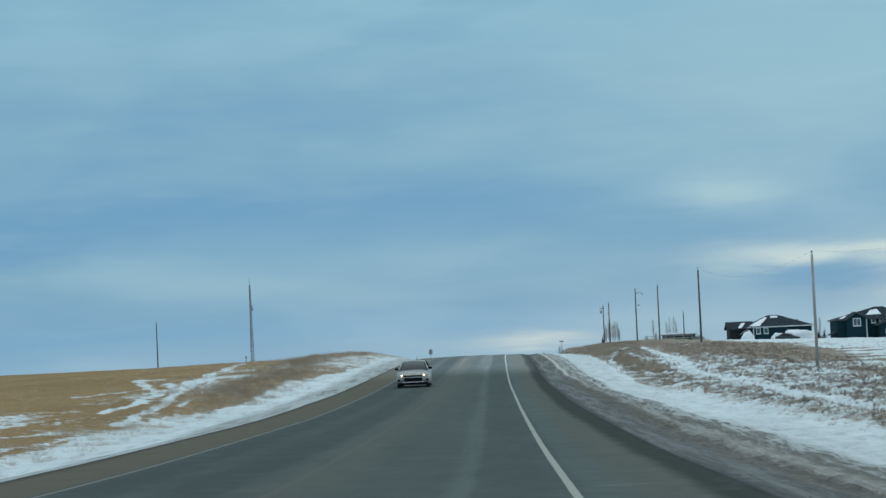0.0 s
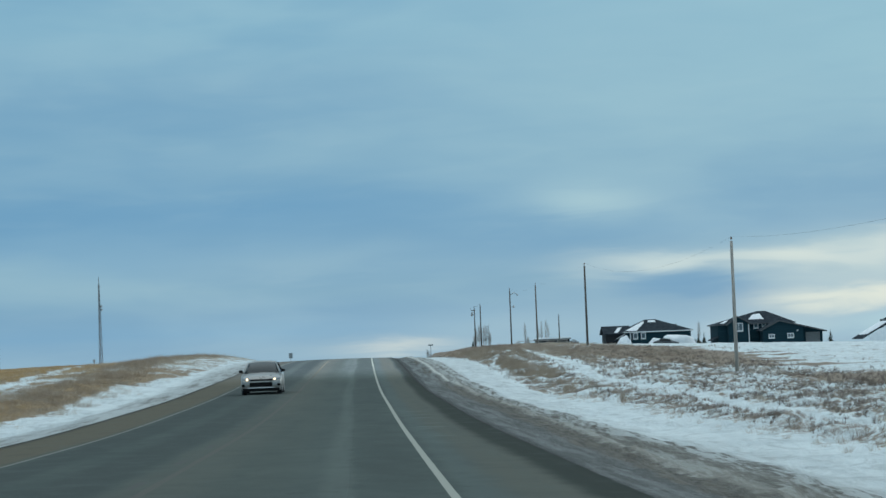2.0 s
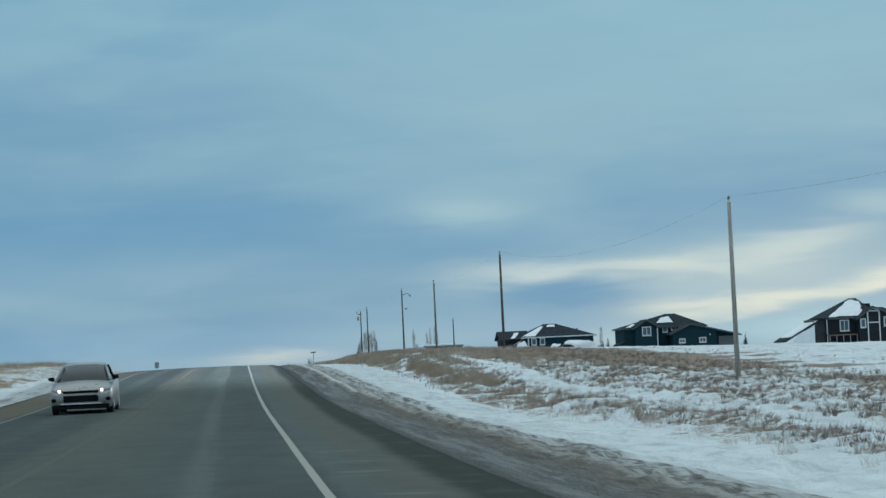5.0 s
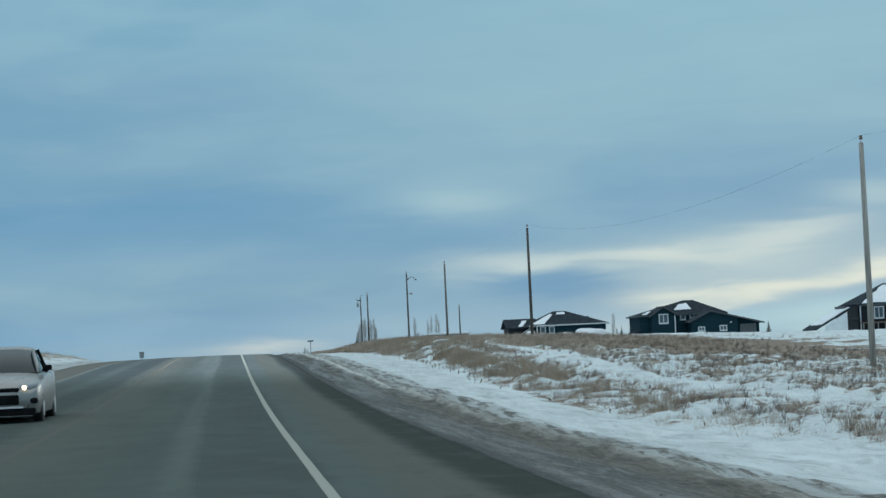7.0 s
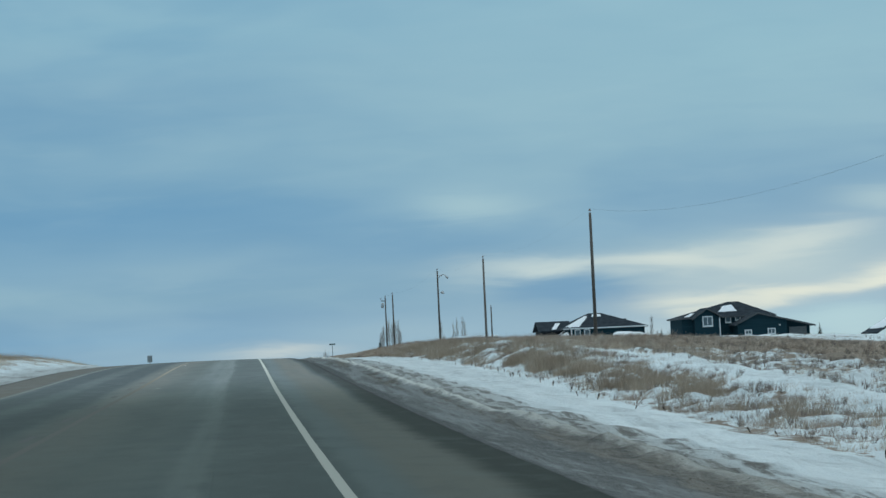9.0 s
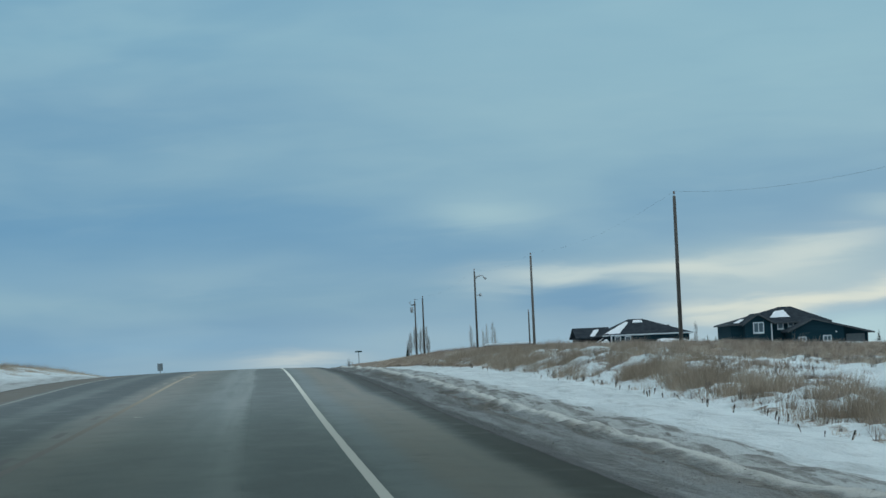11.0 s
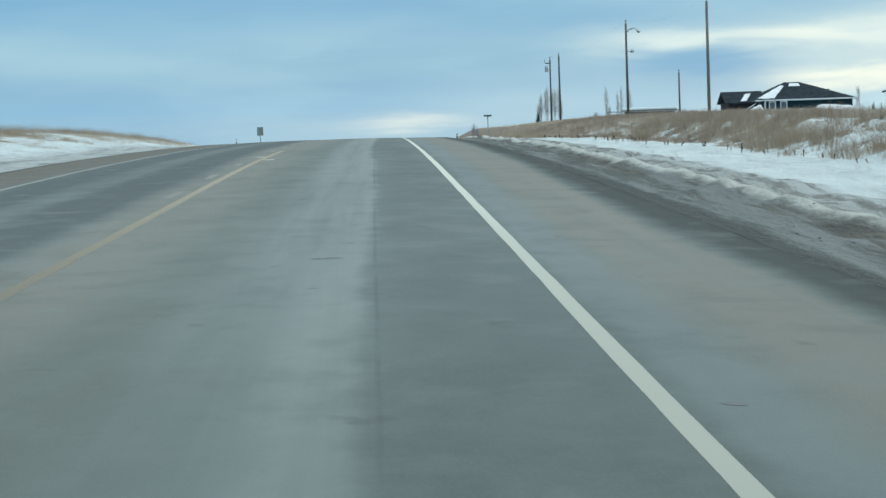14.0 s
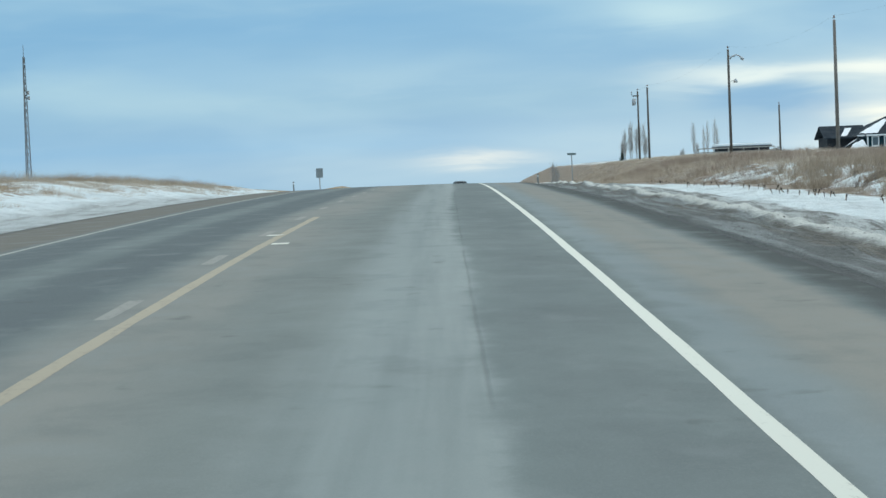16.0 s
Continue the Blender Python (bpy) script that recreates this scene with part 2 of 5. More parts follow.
    base = net.mix(net.math("MULTIPLY", net.math("SUBTRACT", grain, 0.5), 0.55, clamp=True), base, (0.2, 0.2, 0.195, 1))
    # the asphalt colour itself brightens along the climb, standing in for rising exposure
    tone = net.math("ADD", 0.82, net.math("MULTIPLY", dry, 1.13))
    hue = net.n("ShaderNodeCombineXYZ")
    for k_, (near_share, far_share) in enumerate(((0.955, 0.99), (1.04, 1.008), (0.965, 0.997))):
        net.put(hue.inputs[k_], net.math("MULTIPLY", tone, net.math("ADD", near_share, net.math("MULTIPLY", dry, far_share - near_share))))
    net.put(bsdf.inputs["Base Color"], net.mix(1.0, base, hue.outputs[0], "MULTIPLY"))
    net.put(bsdf.inputs["Roughness"], net.math("ADD", 0.86, net.math("MULTIPLY", verge, 0.12)))
    net.put(bsdf.inputs["Specular IOR Level"], net.math("SUBTRACT", 0.08, net.math("MULTIPLY", verge, 0.05)))
    bump(net, bsdf, net.math("ADD", grain, net.math("MULTIPLY", seam, -2.0)), 0.35, 0.008)


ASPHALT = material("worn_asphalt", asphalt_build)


def paint(name, col, wear, dusty=None):
    """Worn road paint; with dusty it shows fully only from y 195 on."""
    def build(net, bsdf):
        geo = net.n("ShaderNodeTexCoord").outputs["Object"]
        worn = net.smooth(net.noise(net.scaled(geo, 16, 5, 1), 1.0, 6, 0.75), wear, wear + 0.3)
        base = net.mix(worn, (*col, 1), (0.19, 0.19, 0.175, 1))
        if dusty:
            sep_ = net.n("ShaderNodeSeparateXYZ")
            net.put(sep_.inputs[0], geo)
            base = net.mix(net.smooth(sep_.outputs[1], 145.0, 195.0), (*dusty, 1), base)
        net.put(bsdf.inputs["Base Color"], base)
        bsdf.inputs["Roughness"].default_value = 0.85
        bsdf.inputs["Specular IOR Level"].default_value = 0.1
        bump(net, bsdf, net.noise(geo, 60, 2), 0.2, 0.004)
    return material(name, build)


WHITE_LINE = paint("white_road_paint", (0.64, 0.635, 0.56), 0.58, (0.31, 0.315, 0.275))
THIN_LINE = paint("thin_dusty_white_paint", (0.36, 0.36, 0.33), 0.5, (0.19, 0.193, 0.175))
YELLOW_LINE = paint("yellow_road_paint", (0.37, 0.325, 0.25), 0.50, (0.095, 0.092, 0.081))
PALE_LINE = paint("faded_pale_road_paint", (0.28, 0.275, 0.25), 0.46, (0.082, 0.083, 0.078))


def ground_build(net, bsdf):
    geo = net.n("ShaderNodeTexCoord").outputs["Object"]
    def att(n):
        return net.n("ShaderNodeAttribute", attribute_name=n).outputs["Fac"]
    snow, gravel, gold = att("snow"), att("gravel"), att("gold")
    n1 = net.noise(net.scaled(geo, 1, 0.55, 1), 0.55, 6, 0.65, 0.5)
    n2 = net.noise(geo, 3.2, 5, 0.6)
    n3 = net.noise(geo, 28.0, 3, 0.6)
    n4 = net.noise(net.scaled(geo, 0.12, 0.03, 1), 1.0, 3)
    soil = net.mix(n2, (0.225, 0.183, 0.15, 1), (0.345, 0.295, 0.25, 1))
    straw = net.mix(net.smooth(n2, 0.3, 0.7), (0.27, 0.175, 0.072, 1), (0.36, 0.245, 0.11, 1))
    straw = net.mix(net.math("MULTIPLY", net.smooth(n4, 0.4, 0.65), 0.5), straw, (0.22, 0.14, 0.062, 1))
    base = net.mix(gold, soil, straw)
    snowy = net.math("ADD", snow, net.math("ADD", net.math("MULTIPLY", net.math("SUBTRACT", n1, 0.5), 1.1), net.math("MULTIPLY", net.math("SUBTRACT", n2, 0.5), 0.95)))
    cover = net.smooth(snowy, 0.42, 0.58)
    crust = net.noise(net.scaled(geo, 1.5, 0.5, 1), 1.0, 7, 0.70, 0.8)
    white = net.mix(net.smooth(n1, 0.3, 0.75), (0.79, 0.842, 0.845, 1), (0.645, 0.70, 0.71, 1))
    white = net.mix(net.math("MULTIPLY", net.smooth(crust, 0.48, 0.64), 0.42), white, (0.34, 0.37, 0.365, 1))
    soot = net.smooth(net.noise(net.scaled(geo, 1.6, 0.09, 1), 1.0, 6, 0.7), 0.46, 0.66)
    white = net.mix(net.math("MULTIPLY", net.math("ADD", 0.5, net.math("MULTIPLY", soot, 0.5)), att("dirty")), white, (0.128, 0.115, 0.094, 1))
    base = net.mix(cover, base, white)
    # ploughed grit, slush and sand along the pavement: a grey film, a brown ridge, then crusted dirty snow
    lump = net.noise(net.scaled(geo, 3.6, 1.3, 1), 1.0, 6, 0.7, 0.4)
    streak_ = net.noise(net.scaled(geo, 2.6, 0.14, 1), 1.0, 6, 0.68, 0.3)
    flake = net.noise(net.scaled(geo, 4.0, 0.85, 1, (4.0, 7.0, 0)), 1.0, 6, 0.74, 0.3)
    meander = net.noise(net.scaled(geo, 0.25, 0.05, 1), 1.0, 3, 0.5)
    rut = net.math("ADD", att("rut"), net.math("ADD", net.math("MULTIPLY", net.math("SUBTRACT", meander, 0.5), 0.3), net.math("ADD", net.math("MULTIPLY", net.math("SUBTRACT", streak_, 0.5), 0.5), net.math("MULTIPLY", net.math("SUBTRACT", flake, 0.5), 0.5))))
    spot = net.n("ShaderNodeSeparateXYZ")
    net.put(spot.inputs[0], geo)
    fresh = net.smooth(spot.outputs[1], 118.0, 158.0)      # less sand, more slush towards the crest
    film = net.mix(net.smooth(streak_, 0.42, 0.60), net.mix(fresh, (0.074, 0.075, 0.068, 1), (0.092, 0.093, 0.085, 1)), net.mix(fresh, (0.160, 0.166, 0.158, 1), (0.205, 0.216, 0.208, 1)))
    film = net.mix(net.math("MULTIPLY", net.smooth(flake, 0.54, 0.62), 0.6), film, net.mix(fresh, (0.22, 0.23, 0.222, 1), (0.225, 0.238, 0.23, 1)))
    sand = net.mix(net.smooth(flake, 0.36, 0.64), (0.062, 0.053, 0.040, 1), (0.150, 0.132, 0.103, 1))
    sand = net.mix(net.math("MULTIPLY", fresh, net.smooth(streak_, 0.40, 0.56)), sand, film)
    crusty = net.math("ADD", net.math("MULTIPLY", flake, 0.42), net.math("MULTIPLY", streak_, 0.58))
    for at_, wide_, deep in ((5.85, 0.11, 0.08), (6.35, 0.10, 0.07), (6.85, 0.12, 0.06)):
        line = net.math("EXPONENT", net.math("MULTIPLY", net.math("POWER", net.math("ABSOLUTE", net.math("DIVIDE", net.math("SUBTRACT", rut, at_), wide_)), 2.0), -1.0))
        crusty = net.math("SUBTRACT", crusty, net.math("MULTIPLY", line, deep))
    soiled = net.math("SUBTRACT", 1.0, net.smooth(net.math("ADD", crusty, net.math("ADD", net.math("MULTIPLY", net.math("SUBTRACT", rut, 5.9), 0.034), net.math("MULTIPLY", fresh, 0.012))), 0.455, 0.545))
    pale = net.mix(net.smooth(rut, 5.9, 7.2), net.mix(fresh, (0.33, 0.33, 0.305, 1), (0.42, 0.43, 0.41, 1)), (0.55, 0.585, 0.58, 1))
    grime = net.mix(soiled, pale, net.mix(net.smooth(flake, 0.35, 0.6), net.mix(fresh, (0.105, 0.094, 0.076, 1), (0.16, 0.155, 0.138, 1)), net.mix(net.smooth(rut, 6.0, 7.2), net.mix(fresh, (0.185, 0.178, 0.152, 1), (0.29, 0.29, 0.27, 1)), (0.38, 0.39, 0.375, 1))))
    side = net.mix(net.smooth(rut, 4.65, 4.95), film, sand)
    side = net.mix(net.smooth(rut, 5.3, 5.5), side, grime)
    # a packed pale windrow between the grit and the crusted snow
    calm = net.math("ADD", att("rut"), net.math("ADD", net.math("MULTIPLY", net.math("SUBTRACT", meander, 0.5), 0.2), net.math("MULTIPLY", net.math("SUBTRACT", flake, 0.5), 0.3)))
    crest = net.math("EXPONENT", net.math("MULTIPLY", net.math("POWER", net.math("ABSOLUTE", net.math("DIVIDE", net.math("SUBTRACT", calm, 5.47), 0.13)), 2.0), -1.0))
    side = net.mix(net.math("MULTIPLY", crest, net.math("MULTIPLY", net.math("ADD", 0.5, net.math("MULTIPLY", fresh, 0.45)), net.smooth(streak_, 0.22, 0.38))), side, net.mix(fresh, (0.40, 0.38, 0.33, 1), (0.66, 0.66, 0.61, 1)))
    wet = net.math("SUBTRACT", 1.0, net.smooth(net.math("SUBTRACT", calm, net.math("MULTIPLY", fresh, 0.22)), 3.93, 4.1))
    side = net.mix(wet, side, (0.052, 0.053, 0.050, 1))
    gritty = net.math("SUBTRACT", 1.0, net.smooth(rut, 6.85, 7.15))
    base = net.mix(gritty, base, side)
    # the far verge keeps a plain strip of grit
    gn = net.math("ADD", att("gravel"), net.math("MULTIPLY", net.math("SUBTRACT", streak_, 0.5), 0.9))
    base = net.mix(net.smooth(gn, 0.35, 0.65), base, net.mix(net.smooth(streak_, 0.40, 0.64), (0.074, 0.062, 0.047, 1), (0.20, 0.183, 0.155, 1)))
    base = net.mix(net.math("MULTIPLY", net.math("SUBTRACT", n3, 0.5), 0.5, clamp=True), base, (0.07, 0.06, 0.045, 1))
    net.put(bsdf.inputs["Base Color"], base)
    net.put(bsdf.inputs["Roughness"], net.math("SUBTRACT", 0.95, net.math("MULTIPLY", cover, 0.3)))
    bsdf.inputs["Specular IOR Level"].default_value = 0.25
    bump(net, bsdf, net.math("ADD", net.math("ADD", n1, net.math("ADD", net.math("MULTIPLY", crust, 1.3), net.math("MULTIPLY", n2, 0.7))), net.math("ADD", net.math("MULTIPLY", n3, 0.15), net.math("MULTIPLY", net.math("ADD", lump, flake), net.math("MULTIPLY", gritty, 0.8)))), 0.8, 0.3)


GROUND = material("snowy_prairie_ground", ground_build)


def blades_build(a, b, c):
    def build(net, bsdf):
        r = net.n("ShaderNodeNewGeometry").outputs["Random Per Island"]
        obj = net.n("ShaderNodeTexCoord").outputs["Object"]
        net.put(bsdf.inputs["Base Color"], net.mix(net.smooth(net.noise(obj, 0.35, 3), 0.35, 0.65), net.ramp(r, [(0.0, (*a, 1)), (0.6, (*b, 1)), (1.0, (*c, 1))]), (*a, 1)))
        bsdf.inputs["Roughness"].default_value = 0.8
        bsdf.inputs["Specular IOR Level"].default_value = 0.2
    return build


DRY = material("dry_brown_grass", blades_build((0.46, 0.372, 0.285), (0.60, 0.505, 0.405), (0.72, 0.64, 0.545)))
DARKDRY = material("dark_weed_stems", blades_build((0.30, 0.225, 0.175), (0.40, 0.315, 0.255), (0.52, 0.43, 0.36)))
FIELDDRY = material("grey_brown_weeds", blades_build((0.15, 0.12, 0.10), (0.24, 0.20, 0.172), (0.38, 0.325, 0.285)))
BUSH = material("brown_bushy_weeds", blades_build((0.31, 0.242, 0.18), (0.43, 0.347, 0.265), (0.55, 0.465, 0.375)))
TWIGS = material("bare_poplar_twigs", blades_build((0.34, 0.33, 0.32), (0.45, 0.435, 0.42), (0.56, 0.54, 0.52)))
POPLARBARK = plain("pale_poplar_bark", (0.26, 0.25, 0.235), (0.40, 0.385, 0.36), 0.9, 4, bumps=0.4)
BARK = plain("grey_bark", (0.12, 0.105, 0.09), (0.22, 0.2, 0.17), 0.9, 4, bumps=0.5)
NEEDLES = material("spruce_needles", blades_build((0.02, 0.035, 0.025), (0.035, 0.055, 0.035), (0.05, 0.07, 0.05)))
POLEWOOD = plain("weathered_pole_wood", (0.24, 0.225, 0.205), (0.40, 0.375, 0.34), 0.9, 2.5, bumps=0.5, stretch=(8, 8, 0.5))
DARKPOLE = plain("creosote_pole_wood", (0.068, 0.060, 0.053), (0.122, 0.108, 0.094), 0.85, 2.5, bumps=0.5, stretch=(8, 8, 0.5))
MIDPOLE = plain("greyed_brown_pole_wood", (0.12, 0.105, 0.095), (0.21, 0.19, 0.17), 0.9, 2.5, bumps=0.5, stretch=(8, 8, 0.5))
STEEL = plain("galvanised_steel", (0.33, 0.34, 0.35), (0.45, 0.46, 0.47), 0.5, 3, metal=0.7)
DARKSTEEL = plain("dull_tower_steel", (0.16, 0.17, 0.18), (0.25, 0.26, 0.27), 0.6, 3, metal=0.4)
WIRE = plain("dark_wire", (0.04, 0.04, 0.042), (0.06, 0.06, 0.06), 0.6)
PORCELAIN = plain("brown_porcelain", (0.12, 0.07, 0.05), (0.18, 0.11, 0.08), 0.3)
SIDING = plain("dark_slate_siding", (0.010, 0.030, 0.041), (0.016, 0.041, 0.054), 0.85, 1.2, bumps=0.3, fine=9, stretch=(0.2, 0.2, 6), sheen=0.12)
SIDING_BROWN = plain("dark_taupe_siding", (0.021, 0.023, 0.027), (0.031, 0.033, 0.037), 0.85, 1.2, bumps=0.3, fine=9, stretch=(0.2, 0.2, 6), sheen=0.12)
SHINGLE = plain("charcoal_shingles", (0.022, 0.029, 0.037), (0.042, 0.051, 0.061), 0.95, 1.2, bumps=0.6, fine=14, sheen=0.1)
TRIM = plain("white_trim", (0.62, 0.64, 0.65), (0.72, 0.73, 0.73), 0.6)
DOORGREY = plain("grey_garage_door", (0.15, 0.16, 0.165), (0.19, 0.2, 0.205), 0.6)
SNOW = plain("settled_snow", (0.74, 0.765, 0.79), (0.82, 0.83, 0.845), 0.8, 1.5, bumps=0.4, fine=8)
PANE = glass("window_glass", (0.10, 0.13, 0.15), 0.08)
SIGNBACK = plain("bare_aluminium_sign", (0.20, 0.22, 0.225), (0.29, 0.305, 0.31), 0.5, 4, metal=0.5)
SIGNGREEN = plain("faded_street_name_plate", (0.06, 0.10, 0.10), (0.085, 0.13, 0.125), 0.5, 4)
FENCEPOST = plain("weathered_reed_stems", (0.022, 0.017, 0.013), (0.055, 0.042, 0.03), 0.9, 8)

# ---- geometry helpers ----


def part(name, bm, mat, parent=None, label="", smooth=False):
    """Links a bmesh (or a mesh) as one object under a thing."""
    if isinstance(bm, bmesh.types.BMesh):
        me = bpy.data.meshes.new(name)
        bmesh.ops.recalc_face_normals(bm, faces=bm.faces[:])
        bm.to_mesh(me)
        bm.free()
        me.materials.append(mat)
        if smooth:
            me.polygons.foreach_set("use_smooth", [True] * len(me.polygons))
    else:
        me = bm
    ob = new(name, me)
    if parent:
        ob.parent = parent
    if label:
        ob["label"] = label
    return ob


def thing(name, place, label, category, group="", kind="", turn=0.0):
    e = new(name)
    e.matrix_basis = pose(*place, 0, 0, turn)
    return tagged(e, label, category, group, kind)


def box(bm, x0, x1, y0, y1, z0, z1, bevel=0.0):
    m = Matrix.Translation(((x0 + x1) / 2, (y0 + y1) / 2, (z0 + z1) / 2)) @ Matrix.Diagonal((x1 - x0, y1 - y0, z1 - z0, 1))
    r = bmesh.ops.create_cube(bm, size=1.0, matrix=m)
    if bevel:
        edges = list({e for v in r["verts"] for e in v.link_edges})
        bmesh.ops.bevel(bm, geom=edges, offset=bevel, segments=2, affect="EDGES", profile=0.6)
    return bm


def boxed(x0, x1, y0, y1, z0, z1, bevel=0.0):
    return box(bmesh.new(), x0, x1, y0, y1, z0, z1, bevel)


def tube(bm, pts, radii, sides=8):
    """A tapered tube through points."""
    pts = [Vector(p) for p in pts]
    rings = []
    for k, p in enumerate(pts):
        d = (pts[min(k + 1, len(pts) - 1)] - pts[max(k - 1, 0)]).normalized()
        a = d.orthogonal().normalized()
        b = d.cross(a)
        r = radii[k] if isinstance(radii, (list, tuple)) else radii
        rings.append([bm.verts.new(p + r * (math.cos(2 * math.pi * j / sides) * a + math.sin(2 * math.pi * j / sides) * b)) for j in range(sides)])
    # orthogonal() may turn between rings: match the nearest corners
    for A, B in zip(rings, rings[1:]):
        s = min(range(sides), key=lambda q: (A[0].co - B[q].co).length)
        flip = (A[1].co - B[(s + 1) % sides].co).length > (A[1].co - B[(s - 1) % sides].co).length
        order = [B[(s - j if flip else s + j) % sides] for j in range(sides)]
        B[:] = order
        for j in range(sides):
            bm.faces.new((A[j], A[(j + 1) % sides], B[(j + 1) % sides], B[j]))
    bm.faces.new(rings[0])
    bm.faces.new(rings[-1][::-1])
    return bm


def prism(bm, outline, y0, y1):
    """A polygon in x and z, pulled from y0 to y1."""
    a = [bm.verts.new((x, y0, z)) for x, z in outline]
    b = [bm.verts.new((x, y1, z)) for x, z in outline]
    n = len(outline)
    bm.faces.new(a)
    bm.faces.new(b[::-1])
    for k in range(n):
        bm.faces.new((a[k], b[k], b[(k + 1) % n], a[(k + 1) % n]))
    return bm


def slab(bm, quad, thick):
    """A sheet on three or four corners with thickness downwards."""
    top = [bm.verts.new(p) for p in quad]
    low = [bm.verts.new((p[0], p[1], p[2] - thick)) for p in quad]
    n = len(quad)
    bm.faces.new(top)
    bm.faces.new(low[::-1])
    for k in range(n):
        bm.faces.new((top[k], low[k], low[(k + 1) % n], top[(k + 1) % n]))
    return bm


# ---- lie of the land ----
ROAD_Y = [-60, 0, 40, 80, 120, 160, 200, 220, 240, 260, 280, 320, 364, 420, 520, 900]
ROAD_Z = [0.7, 0.0, -0.5, -0.66, -0.44, 0.11, 0.78, 0.98, 1.1, 1.16, 1.13, 0.85, 0.35, -0.6, -2.6, -8.0]
SHIFT_Y = [-40, 20, 50, 80, 100, 125, 150, 175, 200, 225, 250, 300, 420]
SHIFT_X = [0.78, 0.53, 0.40, 0.31, 0.22, 0.09, 0.03, 0.02, 0.0, 0.04, 0.12, 0.21, 0.42]
_fy = np.arange(-80.0, 960.0, 1.0)
_k = np.exp(-0.5 * (np.arange(-24, 25) / 8.0) ** 2)
_k /= _k.sum()


def _even(xs, zs):
    v = np.interp(_fy, xs, zs)
    return np.convolve(np.pad(v, 24, mode="edge"), _k, mode="valid")


_rz, _rx = _even(ROAD_Y, ROAD_Z), _even(SHIFT_Y, SHIFT_X)


def road_z(y):
    return np.interp(y, _fy, _rz)


def road_x(y):
    return np.interp(y, _fy, _rx)


LEFT_EDGE, LEFT_LINE, CENTRE, WHITE, PAVED = -7.35, -5.28, -1.82, 1.78, 3.80


def camber(x):
    return -0.02 * np.maximum(0, np.abs(x - CENTRE) - 2.1)


# height of the land along the road at some distances from it
RIGHT = {
    7.0: ([-60, 60, 100, 130, 160, 190, 220, 260, 320, 420], [-0.5, -1.35, -1.25, -0.85, -0.2, 0.35, 0.72, 0.92, 0.45, -2.5]),
    10.0: ([-60, 60, 100, 128, 150, 175, 200, 222, 250, 320, 420], [-1.0, -1.66, -1.58, -1.15, -0.76, -0.02, 0.45, 0.75, 0.92, 0.6, -2.0]),
    12.2: ([-60, 60, 100, 130, 150, 165, 178, 190, 215, 250, 300, 420], [-1.0, -1.58, -1.46, -1.02, -0.74, -0.3, 0.45, 0.92, 1.2, 1.5, 1.5, -1.0]),
    16.0: ([-60, 60, 100, 130, 150, 165, 190, 215, 240, 300, 350, 420], [-1.0, -1.4, -1.31, -0.86, -0.58, -0.26, 0.68, 1.1, 1.38, 1.75, 1.9, 1.8]),
    22.4: ([-60, 60, 100, 130, 154, 165, 190, 215, 240, 300, 350, 420], [-1.0, -1.36, -1.26, -0.9, -0.6, -0.38, 0.4, 1.0, 1.45, 1.95, 2.2, 2.3]),
    40.0: ([-60, 60, 100, 160, 200, 240, 300, 400, 500], [-1.2, -1.4, -1.25, -0.6, 0.2, 0.85, 1.35, 1.8, 1.9]),
    80.0: ([-60, 60, 100, 160, 240, 300, 350, 400, 500], [-1.6, -1.7, -1.5, -1.0, -0.2, 0.3, 0.55, 0.3, 0.1]),
    200.0: ([-60, 100, 240, 430, 700], [-3.0, -3.0, -2.5, -1.8, -2.5]),
}
LEFT = {
    8.5: ([-60, 60, 100, 150, 200, 250, 300, 420], [0.1, -0.85, -0.75, -0.15, 0.72, 1.05, 0.6, -3.0]),
    9.9: ([-60, 60, 100, 150, 200, 250, 300, 420], [-0.3, -1.15, -1.05, -0.3, 0.85, 1.35, 0.7, -1.8]),
    12.0: ([-60, 60, 100, 150, 200, 250, 300, 420], [-0.6, -1.3, -1.1, -0.05, 1.15, 1.75, 1.1, -1.0]),
    15.5: ([-60, 60, 100, 150, 200, 250, 300, 420], [-0.6, -1.2, -0.75, 0.3, 1.45, 2.0, 1.7, 0.2]),
    22.0: ([-60, 60, 100, 150, 200, 250, 310, 420], [-0.6, -1.05, -0.6, 0.15, 1.0, 1.6, 1.3, -1.5]),
    40.0: ([-60, 60, 100, 150, 200, 250, 310, 420], [-0.6, -1.0, -0.5, 0.2, 0.85, 1.25, 1.2, -1.5]),
    80.0: ([-60, 60, 100, 150, 250, 310, 420, 700], [-0.6, -0.8, -0.4, 0.2, 1.1, 1.3, -1.0, -6.0]),
    200.0: ([-60, 100, 250, 420, 700], [-1.0, -0.4, 0.6, -1.0, -6.0]),
}


